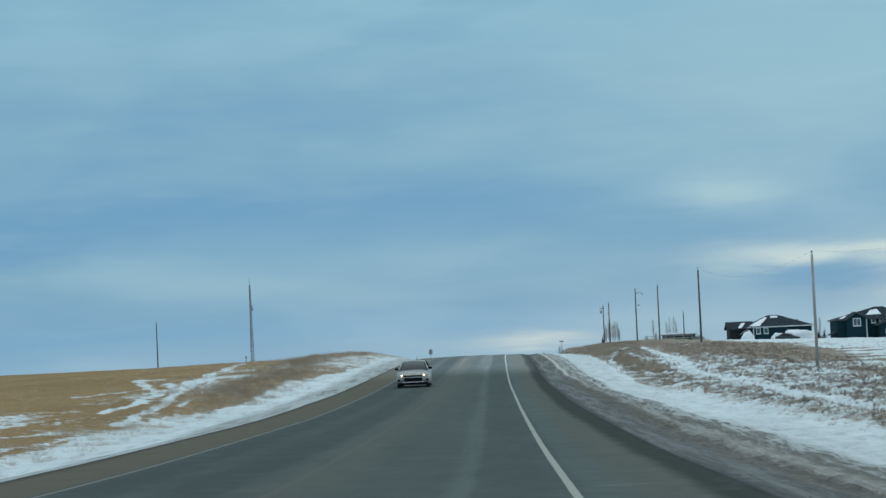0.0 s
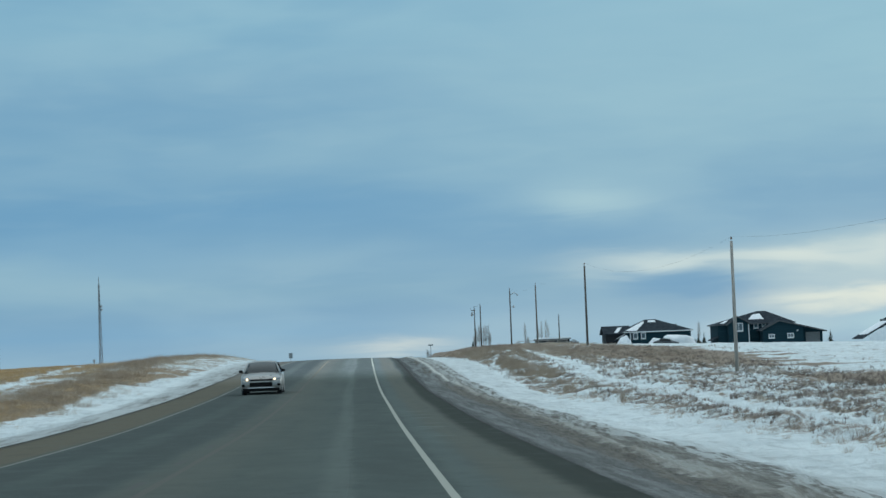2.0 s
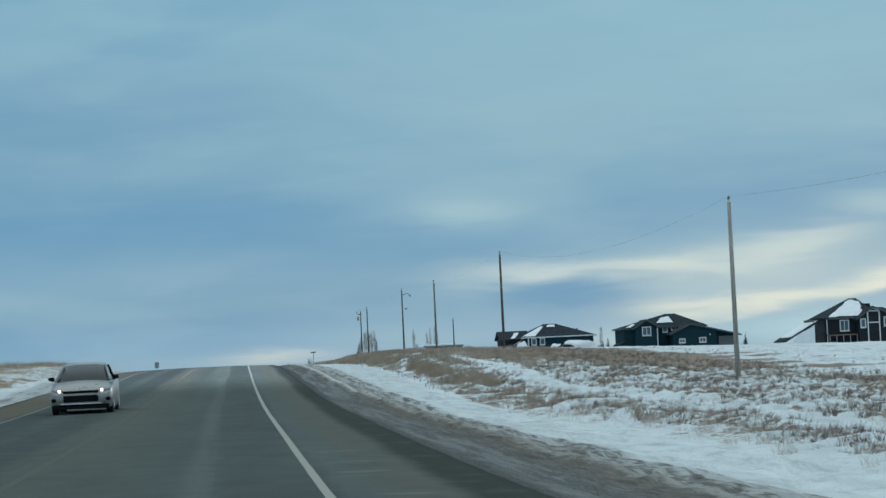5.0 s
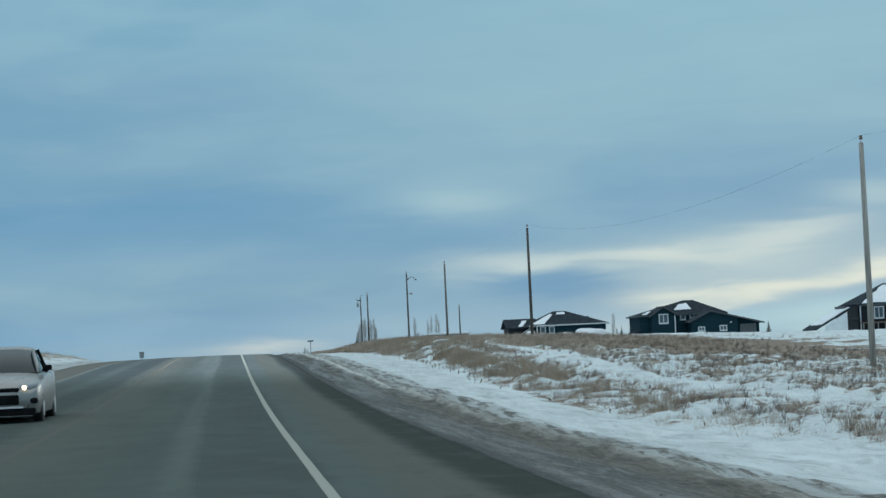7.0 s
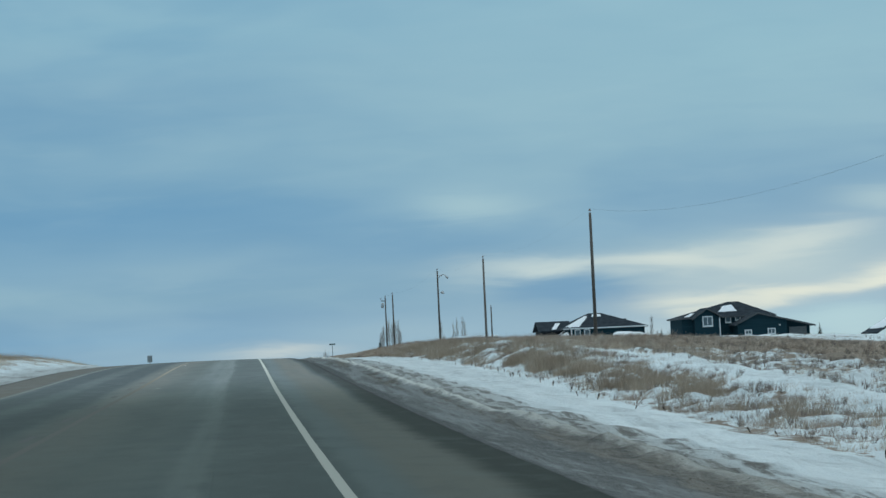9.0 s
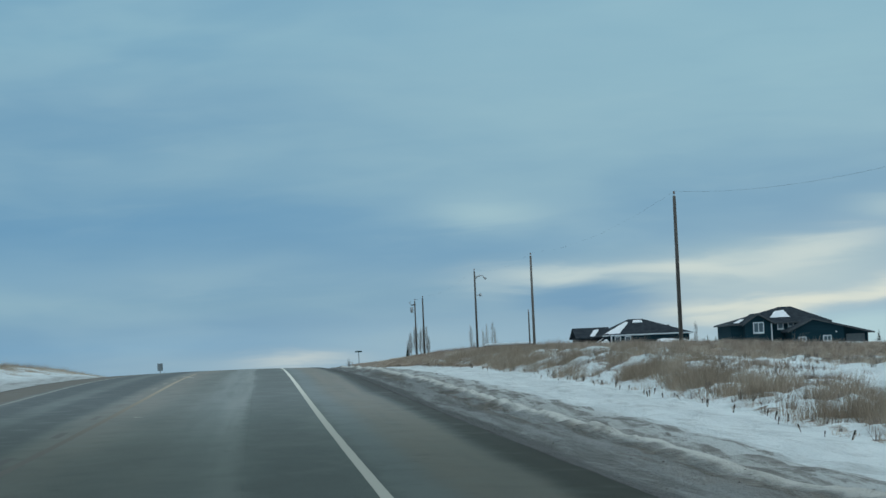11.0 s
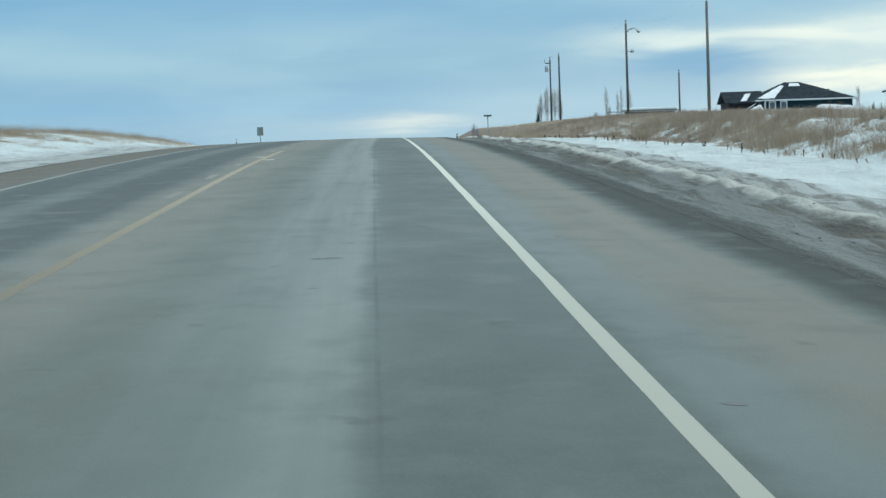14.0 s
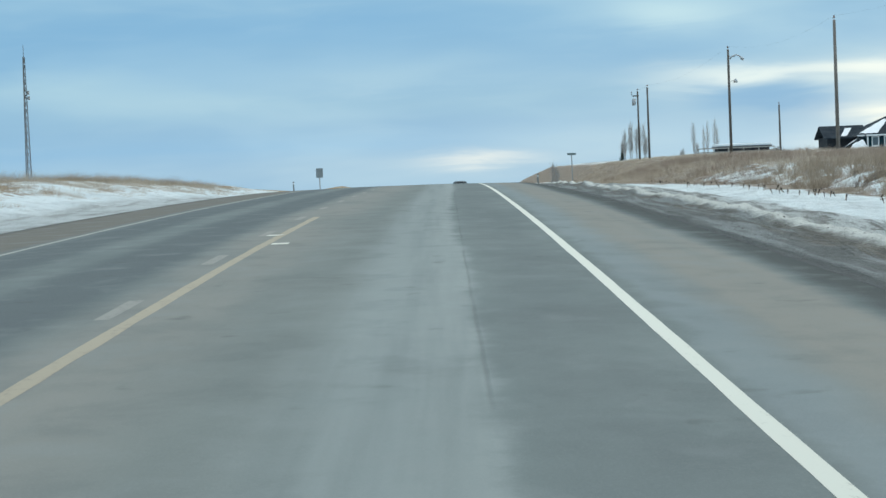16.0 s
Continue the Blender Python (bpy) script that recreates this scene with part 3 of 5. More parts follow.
def land(x, y):
    """Height of the ground, without its fine relief."""
    x, y = np.asarray(x, float), np.asarray(y, float)
    rx = x - road_x(y)
    rz = road_z(y)
    z = rz + camber(np.clip(rx, LEFT_EDGE, PAVED)) - 0.05
    for table, sign, edge in ((RIGHT, 1, PAVED), (LEFT, -1, -LEFT_EDGE)):
        ds = [edge, edge + 0.5] + list(table) + [3600.0]
        hs = [rz + camber(sign * edge) - 0.05, rz + camber(sign * edge) - 0.10] + [_blur(table[d], y) for d in table] + [np.full_like(y, -34.0)]
        d = sign * rx
        for k in range(len(ds) - 1):
            f = (d - ds[k]) / (ds[k + 1] - ds[k])
            z = np.where((f > 0) & (f <= 1), hs[k] + (hs[k + 1] - hs[k]) * f, z)
    far = np.clip((y - 520) / 600, 0, 1)
    return z * (1 - far) + np.minimum(z, -34.0 * np.clip((y - 200) / 1600, 0, 1)) * far


_blurred = {}


def _blur(pair, y):
    key = id(pair)
    if key not in _blurred:
        v = np.interp(_fy, *pair)
        _blurred[key] = np.convolve(np.pad(v, 24, mode="edge"), _k, mode="valid")
    return np.interp(y, _fy, _blurred[key])


def wave(x, y, seed, scale):
    """Smooth value noise between -1 and 1."""
    g = np.random.RandomState(seed).rand(257, 257)
    u, v = x / scale + 1000.0, y / scale + 1000.0
    i, j = np.floor(u).astype(int), np.floor(v).astype(int)
    f, h = u - i, v - j
    f, h = f * f * (3 - 2 * f), h * h * (3 - 2 * h)
    i0, i1, j0, j1 = i % 256, (i + 1) % 256, j % 256, (j + 1) % 256
    return 2 * ((g[i0, j0] * (1 - f) + g[i1, j0] * f) * (1 - h) + (g[i0, j1] * (1 - f) + g[i1, j1] * f) * h) - 1


def track_at(x, y):
    """The snowed-in wheel track that follows the ditch."""
    rx = x - road_x(y)
    mid = np.interp(y, [90, 104, 116, 131, 152, 160, 170, 184, 200, 210, 217, 224, 232, 245], [14.8, 14.75, 14.7, 14.35, 13.9, 14.1, 14.6, 14.3, 14.4, 14.4, 14.9, 15.5, 16.3, 17.0])
    mid = np.where(y < 0, mid, mid + 0.12 * wave(x * 0, y, 19, 9.0))
    return np.exp(-((rx - mid) / (np.interp(y, [90, 150, 170], [0.62, 0.72, 0.98]) + 0.10 * wave(x * 0, y, 29, 6.0))) ** 4) * np.clip((y - 60) / 25, 0, 1) * np.clip((246 - y) / 30, 0, 1)


def ditch_edge(y):
    return np.interp(y, [60, 80, 90, 107, 120, 128, 140, 155, 200, 240, 275], [12.7, 12.5, 12.35, 12.05, 11.2, 10.35, 9.85, 9.95, 10.1, 9.4, 7.2])


def relief(x, y):
    rx = x - road_x(y)
    off = np.maximum(rx - PAVED, LEFT_EDGE - rx)
    rough = np.clip((off - 0.2) / 2.5, 0, 1)
    calm = np.where(rx > 0, np.clip((rx - 7.0) / 5.0, 0.3, 1), 1.0)
    z = rough * (0.06 * calm * wave(x, y * 0.5, 3, 1.3) + 0.07 * calm * wave(x, y * 0.6, 4, 5.0) + 0.055 * wave(x, y * 0.7, 5, 0.7))
    # snow-capped tussocks among the weeds
    tuss = np.clip((rx - ditch_edge(y)) / 1.0, 0, 1) * np.clip((27 - rx) / 5, 0, 1) * np.clip((250 - y) / 25, 0, 1) * (1 - track_at(x, y))
    z += tuss * (0.21 * np.maximum(0, wave(x, y * 0.8, 65, 0.85)) + 0.09 * wave(x, y * 0.8, 66, 0.7))
    g = rut_at(rx, y) + 0.08 * wave(x * 0, y, 14, 14.0) + 0.05 * wave(x * 0, y, 17, 3.0)
    crumbs = np.clip((g - 4.5) / 0.3, 0, 1) * np.clip((7.6 - g) / 1.6, 0, 1)
    z += crumbs * (0.06 * np.maximum(0, wave(x, y * 0.7, 15, 0.45)) + 0.025 * wave(x, y * 0.5, 16, 0.9))
    z += np.interp(y, [130, 155], [0.0, 0.26]) * track_at(x, y) * np.clip((190 - y) / 25, 0, 1)
    # ploughed windrows beside the pavement
    z += 0.14 * np.exp(-((g - 5.47) / 0.16) ** 2) * (0.85 + 0.25 * wave(x * 0, y, 7, 5.0)) * (rx > 3.92)
    z += 0.07 * np.exp(-((g - 6.4 - 0.1 * wave(x * 0, y, 8, 6.0)) / 0.3) ** 2) * (0.7 + 0.5 * wave(x, y, 9, 2.5)) * (rx > 3.92)
    return z


def ground_z(x, y):
    return float(land(np.array([x]), np.array([y]))[0] + relief(np.array([x]), np.array([y]))[0])


def rut_at(rx, y):
    """Distance from the road's middle, evened out where the ploughed margin grows wide."""
    return 3.8 + (rx - 3.8) / np.interp(y, [40, 62, 85, 102, 118, 134, 148, 165, 200], [1.35, 1.4, 1.55, 1.6, 1.4, 1.3, 1.0, 1.05, 1.05])


# tongues of drifted snow in the old tracks over the low hill: from, to, half width
DRIFTS = [((-14.6, 104), (-16.4, 125), 0.32), ((-16.4, 125), (-19.7, 161), 0.46), ((-19.7, 161), (-25.0, 232), 0.48),
          ((-20.6, 150), (-15.9, 123), 0.27), ((-24.9, 165), (-17.1, 123), 0.32), ((-17.0, 104), (-16.5, 113), 0.27),
          ((-16.5, 113), (-17.9, 123), 0.23), ((-14.3, 111), (-14.9, 118), 0.22), ((-13.9, 91), (-14.9, 103), 0.32),
          ((-15.7, 129), (-16.7, 141), 0.30), ((-24.6, 160), (-23.3, 169), 0.45), ((-22.0, 127), (-19.9, 139), 0.42),
          ((-17.3, 132), (-19.6, 152), 0.23), ((-20.5, 178), (-23.6, 214), 0.35)]


def drifted(x, y):
    """How much drifted snow those tracks hold at a place."""
    best = np.zeros_like(x)
    px, py = x + 0.25 * wave(x, y * 0.4, 69, 1.6), y
    for (xa, ya), (xb, yb), half in DRIFTS:
        dx, dy = xb - xa, (yb - ya) * 0.3
        k = np.clip(((px - xa) * dx + (py - ya) * 0.3 * dy) / (dx * dx + dy * dy), 0, 1)
        d = np.hypot(px - xa - k * dx, (py - ya) * 0.3 - k * dy)
        best = np.maximum(best, np.exp(-(d / half) ** 2))
    return best


def cover(x, y):
    """How much snow, grit and golden stubble lie at a place."""
    rx = x - road_x(y)
    n = wave(x, y * 0.6, 11, 6.0)
    # right side: a white ditch, then weeds through the snow, a white field far off
    ditch = np.clip((rx - 3.9) / 0.1, 0, 1) * np.clip((ditch_edge(y) + 0.9 + 0.6 * n - rx) / 1.5, 0, 1)
    weeds = np.clip((rx - 9.0) / 1.5, 0, 1) * np.maximum(np.interp(y, [165, 195], [0.57, 0.52]), 0.68 * np.clip((13.6 - rx) / 1.0, 0, 1))
    bank_ = np.clip((y - 178) / 14, 0, 1) * np.clip((rx - 12.8) / 1.5, 0, 1) * np.clip((330 - y) / 30, 0, 1) * np.clip((19 - rx) / 4, 0, 1)
    crest = np.clip((y - 256) / 30, 0, 1) * np.clip((rx - np.interp(y, [260, 300], [9.5, 6.5])) / 1.5, 0, 1) * np.clip((18 - rx) / 4, 0, 1)
    bare = np.exp(-((y - 200 + 6 * wave(x, y, 51, 14.0)) / 24) ** 2) * np.clip((rx - 18) / 3, 0, 1) * np.clip((31 - rx) / 5, 0, 1) + 0.8 * np.exp(-((y - 134 + 0.3 * (rx - 25) + 3 * wave(x, y, 68, 6.0)) / 7) ** 2) * np.clip((rx - 20) / 4, 0, 1)
    far = np.clip((rx - 26) / 10, 0, 1)
    far = far - np.clip(0.9 * wave(x * 0.10, y * 0.8 - 0.05 * x, 67, 3.0) + 0.15, 0, 0.85) * np.clip((rx - 24) / 4, 0, 1) * np.clip((280 - y) / 60, 0, 1)
    right = np.maximum(ditch, weeds) - 0.16 * bank_ - 0.45 * crest + 0.42 * far - 0.75 * bare + 0.9 * track_at(x, y)
    # left side: a white slope, brown hill, golden field with drifted streaks
    top = np.interp(y, [60, 90, 120, 145, 172, 200, 230], [15.2, 14.0, 13.2, 13.1, 11.9, 10.7, 11.6])
    strip = 1.15 * np.clip((-7.3 - rx) / 0.3, 0, 1) * np.clip((rx + top + 0.3 + 0.9 * n) / 1.6, 0, 1)
    r1 = 1 - 3.4 * np.abs(wave(rx + 0.09 * y, y * 0.10, 12, 2.3))
    r2 = 1 - 3.4 * np.abs(wave(rx - 0.07 * y, y * 0.14, 13, 2.6))
    lines = np.clip(np.maximum(r1, r2), -0.6, 1) * (0.75 + 0.4 * wave(x, y * 0.3, 64, 3.0))
    zone = np.exp(-((rx + 18.0) / 5.5) ** 2) * np.clip((y - 95) / 30, 0, 1) * np.clip((215 - y) / 30, 0, 1)
    near = 1.05 * np.clip((125 - y) / 30, 0, 1) * np.clip((-11 - rx) / 1.0, 0, 1) * np.clip((rx + 30) / 6, 0, 1)
    far_band = np.exp(-((y - 128 + 0.25 * (rx + 30)) / 12) ** 2) * np.clip((-20 - rx) / 6, 0, 1)
    drift = np.maximum(np.maximum(zone * (0.45 + 0.62 * lines), near * (0.43 + 0.6 * lines)), far_band * (0.34 + 0.2 * lines))
    hilltop = np.clip((y - 150) / 40, 0, 1) * np.clip((17.0 + rx) / 3.0, 0, 1) * (np.interp(y, [190, 215], [0.55, 0.66]) + 0.25 * wave(x, y, 20, 2.2))
    drift = np.maximum(0.72 * drift, hilltop)
    left = np.maximum(np.maximum(strip, drift), drifted(x, y))
    snow = np.where(rx > 0, right, left)
    wob = 0.08 * wave(x * 0, y, 14, 14.0) + 0.05 * wave(x * 0, y, 17, 3.0)
    rut = rut_at(rx, y) + wob
    rut = np.where(rx > 0, rut + np.clip((rut - 5.6) / 0.6, 0, 1) * np.interp(y, [50, 66, 75, 82, 98, 111, 120, 128, 137, 150], [-0.8, -0.6, -0.4, 0.3, 0.3, 0.6, 0.75, 0.6, 0.4, 0.1]), 99.0)
    grit = np.where(rx > 0, 0.0, np.clip((rx + 7.6 + 0.2 * wave(x * 0, y, 18, 7.0)) / 0.3, 0, 1))
    gold = np.where(rx < 0, np.clip((-rx - 9.5) / 4.5, 0, 1), 0.15)
    dirty = np.where(rx > 0, np.clip((9.5 - rx) / 3.0, 0.0, 0.14) + 0.27 * np.clip((92 - y) / 15, 0, 1) * np.clip((11.5 - rx) / 2.0, 0, 1), np.clip((rx + 10.2) / 1.7, 0.03, 0.85))
    return np.clip(snow, 0, 1), np.clip(grit, 0, 1), gold, np.clip(dirty, 0, 1.6), rut


def build_ground():
    def axis(lo, hi, step, far0, far1):
        mid = np.arange(lo, hi, step)
        out, d, s = [], hi, step
        while d < far1:
            out.append(d)
            s *= 1.22
            d += s
        back, d, s = [], lo - step, step
        while d > far0:
            back.append(d)
            s *= 1.22
            d -= s
        return np.array(back[::-1] + list(mid) + out)
    xs = axis(-30.0, 46.0, 0.36, -3600, 3600)
    xs = np.concatenate([xs[xs < 3.4], np.arange(3.4, 13.5, 0.17), np.arange(13.5, 21.9, 0.24), xs[xs > 22.0]])
    ys = axis(15.0, 310.0, 0.32, -600, 4200)
    X, Y = np.meshgrid(xs, ys)
    x, y = X.ravel(), Y.ravel()
    z = land(x, y) + relief(x, y)
    nx, ny = len(xs), len(ys)
    idx = np.arange(nx * ny).reshape(ny, nx)
    quads = np.stack([idx[:-1, :-1], idx[:-1, 1:], idx[1:, 1:], idx[1:, :-1]], -1).reshape(-1, 4)
    me = bpy.data.meshes.new("ground")
    quick_mesh(me, np.stack([x, y, z], -1), quads)
    me.materials.append(GROUND)
    for n, v in zip(("snow", "gravel", "gold", "dirty", "rut"), cover(x, y)):
        me.attributes.new(n, "FLOAT", "POINT").data.foreach_set("value", v.astype(np.float32))
    me.polygons.foreach_set("use_smooth", np.ones(len(quads), bool))
    return tagged(new("ground", me), "snow-patched prairie verge and dry stubble field beside the highway", "ground", kind="structure")


def quick_mesh(me, verts, faces):
    """Fills a mesh from arrays; all faces have the same number of corners."""
    k = faces.shape[1]
    me.vertices.add(len(verts))
    me.vertices.foreach_set("co", np.ascontiguousarray(verts, np.float32).ravel())
    me.loops.add(faces.size)
    me.loops.foreach_set("vertex_index", np.ascontiguousarray(faces, np.int32).ravel())
    me.polygons.add(len(faces))
    me.polygons.foreach_set("loop_start", np.arange(0, faces.size, k, dtype=np.int32))
    me.update(calc_edges=True)


build_ground()


# ---- road ----
def ribbon(name, x0, x1, y0, y1, lift, mat, steps=2.0, wobble=0.0, seed=0, thick=0.0):
    """A strip that lies on the road between two offsets."""
    ys = np.linspace(y0, y1, max(2, int((y1 - y0) / steps) + 1))
    xs = np.linspace(x0, x1, max(2, int(abs(x1 - x0) / 0.25) + 1))
    verts, across = [], []
    r = np.random.RandomState(seed)
    for y in ys:
        j0, j1 = (r.rand(2) - 0.5) * wobble
        for k, x in enumerate(xs):
            xx = x + (j0 if k == 0 else j1 if k == len(xs) - 1 else 0)
            verts.append((xx + road_x(y), y, road_z(y) + camber(xx) + lift))
            across.append(xx)
    n = len(xs)
    quads = [(i * n + k, i * n + k + 1, (i + 1) * n + k + 1, (i + 1) * n + k) for i in range(len(ys) - 1) for k in range(n - 1)]
    if thick:
        m = len(verts)
        verts += [(x, y, z - thick) for x, y, z in verts]
        for i in range(len(ys) - 1):
            for k, s in ((0, 1), (n - 1, -1)):
                q = (i * n + k, (i + 1) * n + k, m + (i + 1) * n + k, m + i * n + k)
                quads.append(q if s > 0 else q[::-1])
    me = bpy.data.meshes.new(name)
    quick_mesh(me, np.array(verts), np.array(quads))
    me.materials.append(mat)
    a = me.attributes.new("across", "FLOAT", "POINT")
    a.data.foreach_set("value", np.array(across + across if thick else across, np.float32))
    me.polygons.foreach_set("use_smooth", np.ones(len(quads), bool))
    return new(name, me)


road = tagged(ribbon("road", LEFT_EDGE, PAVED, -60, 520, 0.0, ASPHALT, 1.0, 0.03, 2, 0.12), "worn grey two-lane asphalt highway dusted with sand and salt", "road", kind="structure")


def marking(name, x0, x1, y0, y1, mat, label, wobble=0.01, seed=0):
    ob = ribbon(name, x0, x1, y0, y1, 0.001, mat, 1.0, wobble, seed)
    ob.parent = road
    if label:
        ob["label"] = label
    return ob


marking("edge_line", WHITE - 0.052, WHITE + 0.052, -40, 430, WHITE_LINE, "solid white edge line", 0.006)
marking("edge_line", LEFT_LINE - 0.04, LEFT_LINE + 0.04, -40, 430, THIN_LINE, "thin white edge line")
marking("centre_line", CENTRE - 0.10, CENTRE + 0.02, -40, 216, YELLOW_LINE, "solid dull yellow centre line under road dust", 0.015, 3)
y = 29.3 - 7.41 * 9
while y < 360:
    if y > 0:
        marking("dash", CENTRE - 0.36, CENTRE - 0.24, y, y + 2.0, PALE_LINE, "", 0.02, int(y))
    y += 7.41


for k, (x, y) in enumerate(((-1.41, 163.0), (-2.06, 207.2), (-1.78, 204.2))):
    marking("paint_dab", x, x + 0.14 + 0.08 * (k > 0), y, y + 0.12 + 0.3 * (k > 0), WHITE_LINE, "short white survey dab", 0.01, 90 + k)


TAR = plain("dark_tar_smear", (0.115, 0.12, 0.118), (0.145, 0.15, 0.148), 0.8, 9, bumps=0.3)


def tar_spot(x, y, half, long, label, seed):
    """A thin ragged smear that follows the lane."""
    r = random.Random(seed)
    bm = bmesh.new()
    pts = []
    for k in range(28):
        a = 2 * math.pi * k / 28
        q = 1 + 0.16 * math.sin(2 * a + seed) + 0.08 * math.sin(5 * a + 2 * seed) + r.uniform(-0.03, 0.03)
        px, py = x + half * q * math.cos(a), y + long * q * math.sin(a)
        pts.append(bm.verts.new((px + float(road_x(py)), py, float(road_z(py)) + float(camber(px)) + 0.0015)))
    bm.faces.new(pts)
    part("tar_patch", bm, TAR, road, label)


tar_spot(0.24, 172.4, 0.11, 0.10, "dark smear of tar on the lane", 1)
for k, (x, y, half) in enumerate(((0.21, 169.6, 0.035), (0.34, 198.3, 0.05), (0.37, 177.2, 0.022), (-0.02, 174.0, 0.02), (-0.19, 179.0, 0.02), (-1.36, 203.4, 0.06), (0.49, 178.5, 0.02), (2.05, 163.7, 0.05), (-0.39, 167.4, 0.05))):
    tar_spot(x, y, half, half * 1.3, "small dark tar spot", 2 + k)


# ---- utility poles and wires ----
def utility_pole(name, x, y, top, radius, mat, label, group="wooden poles along the right of way"):
    z = ground_z(x, y)
    p = thing(name, (x, y, z - 0.02), label, "utility pole", group)
    h = top - z
    part("shaft", tube(bmesh.new(), [(0, 0, -0.6), (0, 0, h * 0.5), (0, 0, h)], [radius, radius * 0.86, radius * 0.7], 14), mat, p, smooth=True)
    part("cap", tube(bmesh.new(), [(0, 0, h), (0, 0, h + 0.03)], [radius * 0.74, radius * 0.6], 12), STEEL, p)
    pin = tube(bmesh.new(), [(0, 0, h), (0, 0, h + 0.16)], 0.012, 6)
    part("pin", pin, STEEL, p)
    ins = tube(bmesh.new(), [(0, 0, h + 0.12), (0, 0, h + 0.16), (0, 0, h + 0.2), (0, 0, h + 0.26)], [0.075, 0.07, 0.045, 0.05], 10)
    part("insulator", ins, PORCELAIN, p, "brown insulator")
    return p, h


POLES = [(22.7, 70.0, 6.2, POLEWOOD), (22.73, 154.4, 7.0, POLEWOOD), (22.34, 238.5, 9.05, DARKPOLE), (22.5, 303.2, 9.3, MIDPOLE), (22.2, 348.3, 10.1, DARKPOLE), (20.35, 396.6, 9.1, DARKPOLE)]
built = []
for k, (x, y, top, mat) in enumerate(POLES):
    lab = "weathered grey wooden utility pole standing in snowy weeds" if mat is POLEWOOD else "slim grey-brown wooden utility pole behind the bank" if mat is MIDPOLE else "dark creosoted wooden utility pole on the grassy bank"
    built.append(utility_pole("utility_pole", x, y, top, 0.115, mat, lab))
second, second_h = utility_pole("utility_pole", 19.35, 396.0, 8.75, 0.105, DARKPOLE, "dark utility pole with a transformer beside its twin")
short, _ = utility_pole("utility_pole", 33.4, 399.0, 7.0, 0.11, DARKPOLE, "short dark wooden pole behind the bank")
lone, _ = utility_pole("utility_pole", -63.0, 426.0, 9.75, 0.13, DARKPOLE, "lone dark wooden pole on the stubble field", "poles on the far field")

lampp, lh = built[4]
arm = tube(bmesh.new(), [(0.1, 0, lh - 0.75), (0.35, 0, lh - 0.5), (0.6, 0, lh - 0.42), (0.85, 0, lh - 0.5), (1.0, 0, lh - 0.68)], 0.045, 8)
part("lamp_arm", arm, STEEL, lampp, "curved steel lamp arm", True)
head = tube(bmesh.new(), [(0.92, 0, lh - 0.62), (1.02, 0, lh - 0.7), (1.16, 0, lh - 0.82)], [0.06, 0.12, 0.1], 10)
part("lamp_head", head, STEEL, lampp, "grey lamp head", True)
part("bracket", boxed(0.1, 0.55, -0.03, 0.03, lh - 0.58, lh - 0.52), STEEL, lampp)
yard = tube(bmesh.new(), [(0.12, 0, lh - 2.4), (0.4, 0, lh - 2.36)], 0.03, 6)
part("yard_lamp_arm", yard, STEEL, lampp)
part("yard_lamp", tube(bmesh.new(), [(0.5, 0, lh - 2.22), (0.5, 0, lh - 2.38), (0.5, 0, lh - 2.52)], [0.07, 0.16, 0.15], 12), STEEL, lampp, "round dusk lamp", True)
part("transformer", tube(bmesh.new(), [(-0.38, 0, second_h - 1.35), (-0.38, 0, second_h - 1.3), (-0.38, 0, second_h - 0.75), (-0.38, 0, second_h - 0.7)], [0.15, 0.18, 0.18, 0.13], 14), STEEL, second, "grey drum transformer", True)
part("crossarm", boxed(-0.5, 0.12, -0.05, 0.05, second_h - 0.5, second_h - 0.38, 0.01), DARKPOLE, second)
part("fuse_cutout", tube(bmesh.new(), [(-0.55, 0, second_h - 0.38), (-0.6, 0, second_h - 0.1), (-0.5, 0, second_h - 0.02)], 0.03, 6), PORCELAIN, second)


def wire(a, b, sag, radius=0.006):
    pts = []
    for k in range(25):
        f = k / 24
        p = Vector(a).lerp(Vector(b), f)
        p.z -= sag * 4 * f * (1 - f)
        pts.append(p)
    ob = part("overhead_wire", tube(bmesh.new(), pts, radius, 5), WIRE)
    return tagged(ob, "thin dark overhead wire sagging between wooden poles", "wire", "overhead wires")


tops = [(x, y, top + 0.24) for x, y, top, _ in POLES]
for k, (a, b) in enumerate(zip(tops, tops[1:])):
    wire(a, b, (1.0, 1.35)[k] if k < 2 else 0.7, 0.0035 if k < 2 else 0.002)
wire(tops[-1], (19.35, 396.0, 8.95), 0.15, 0.008)


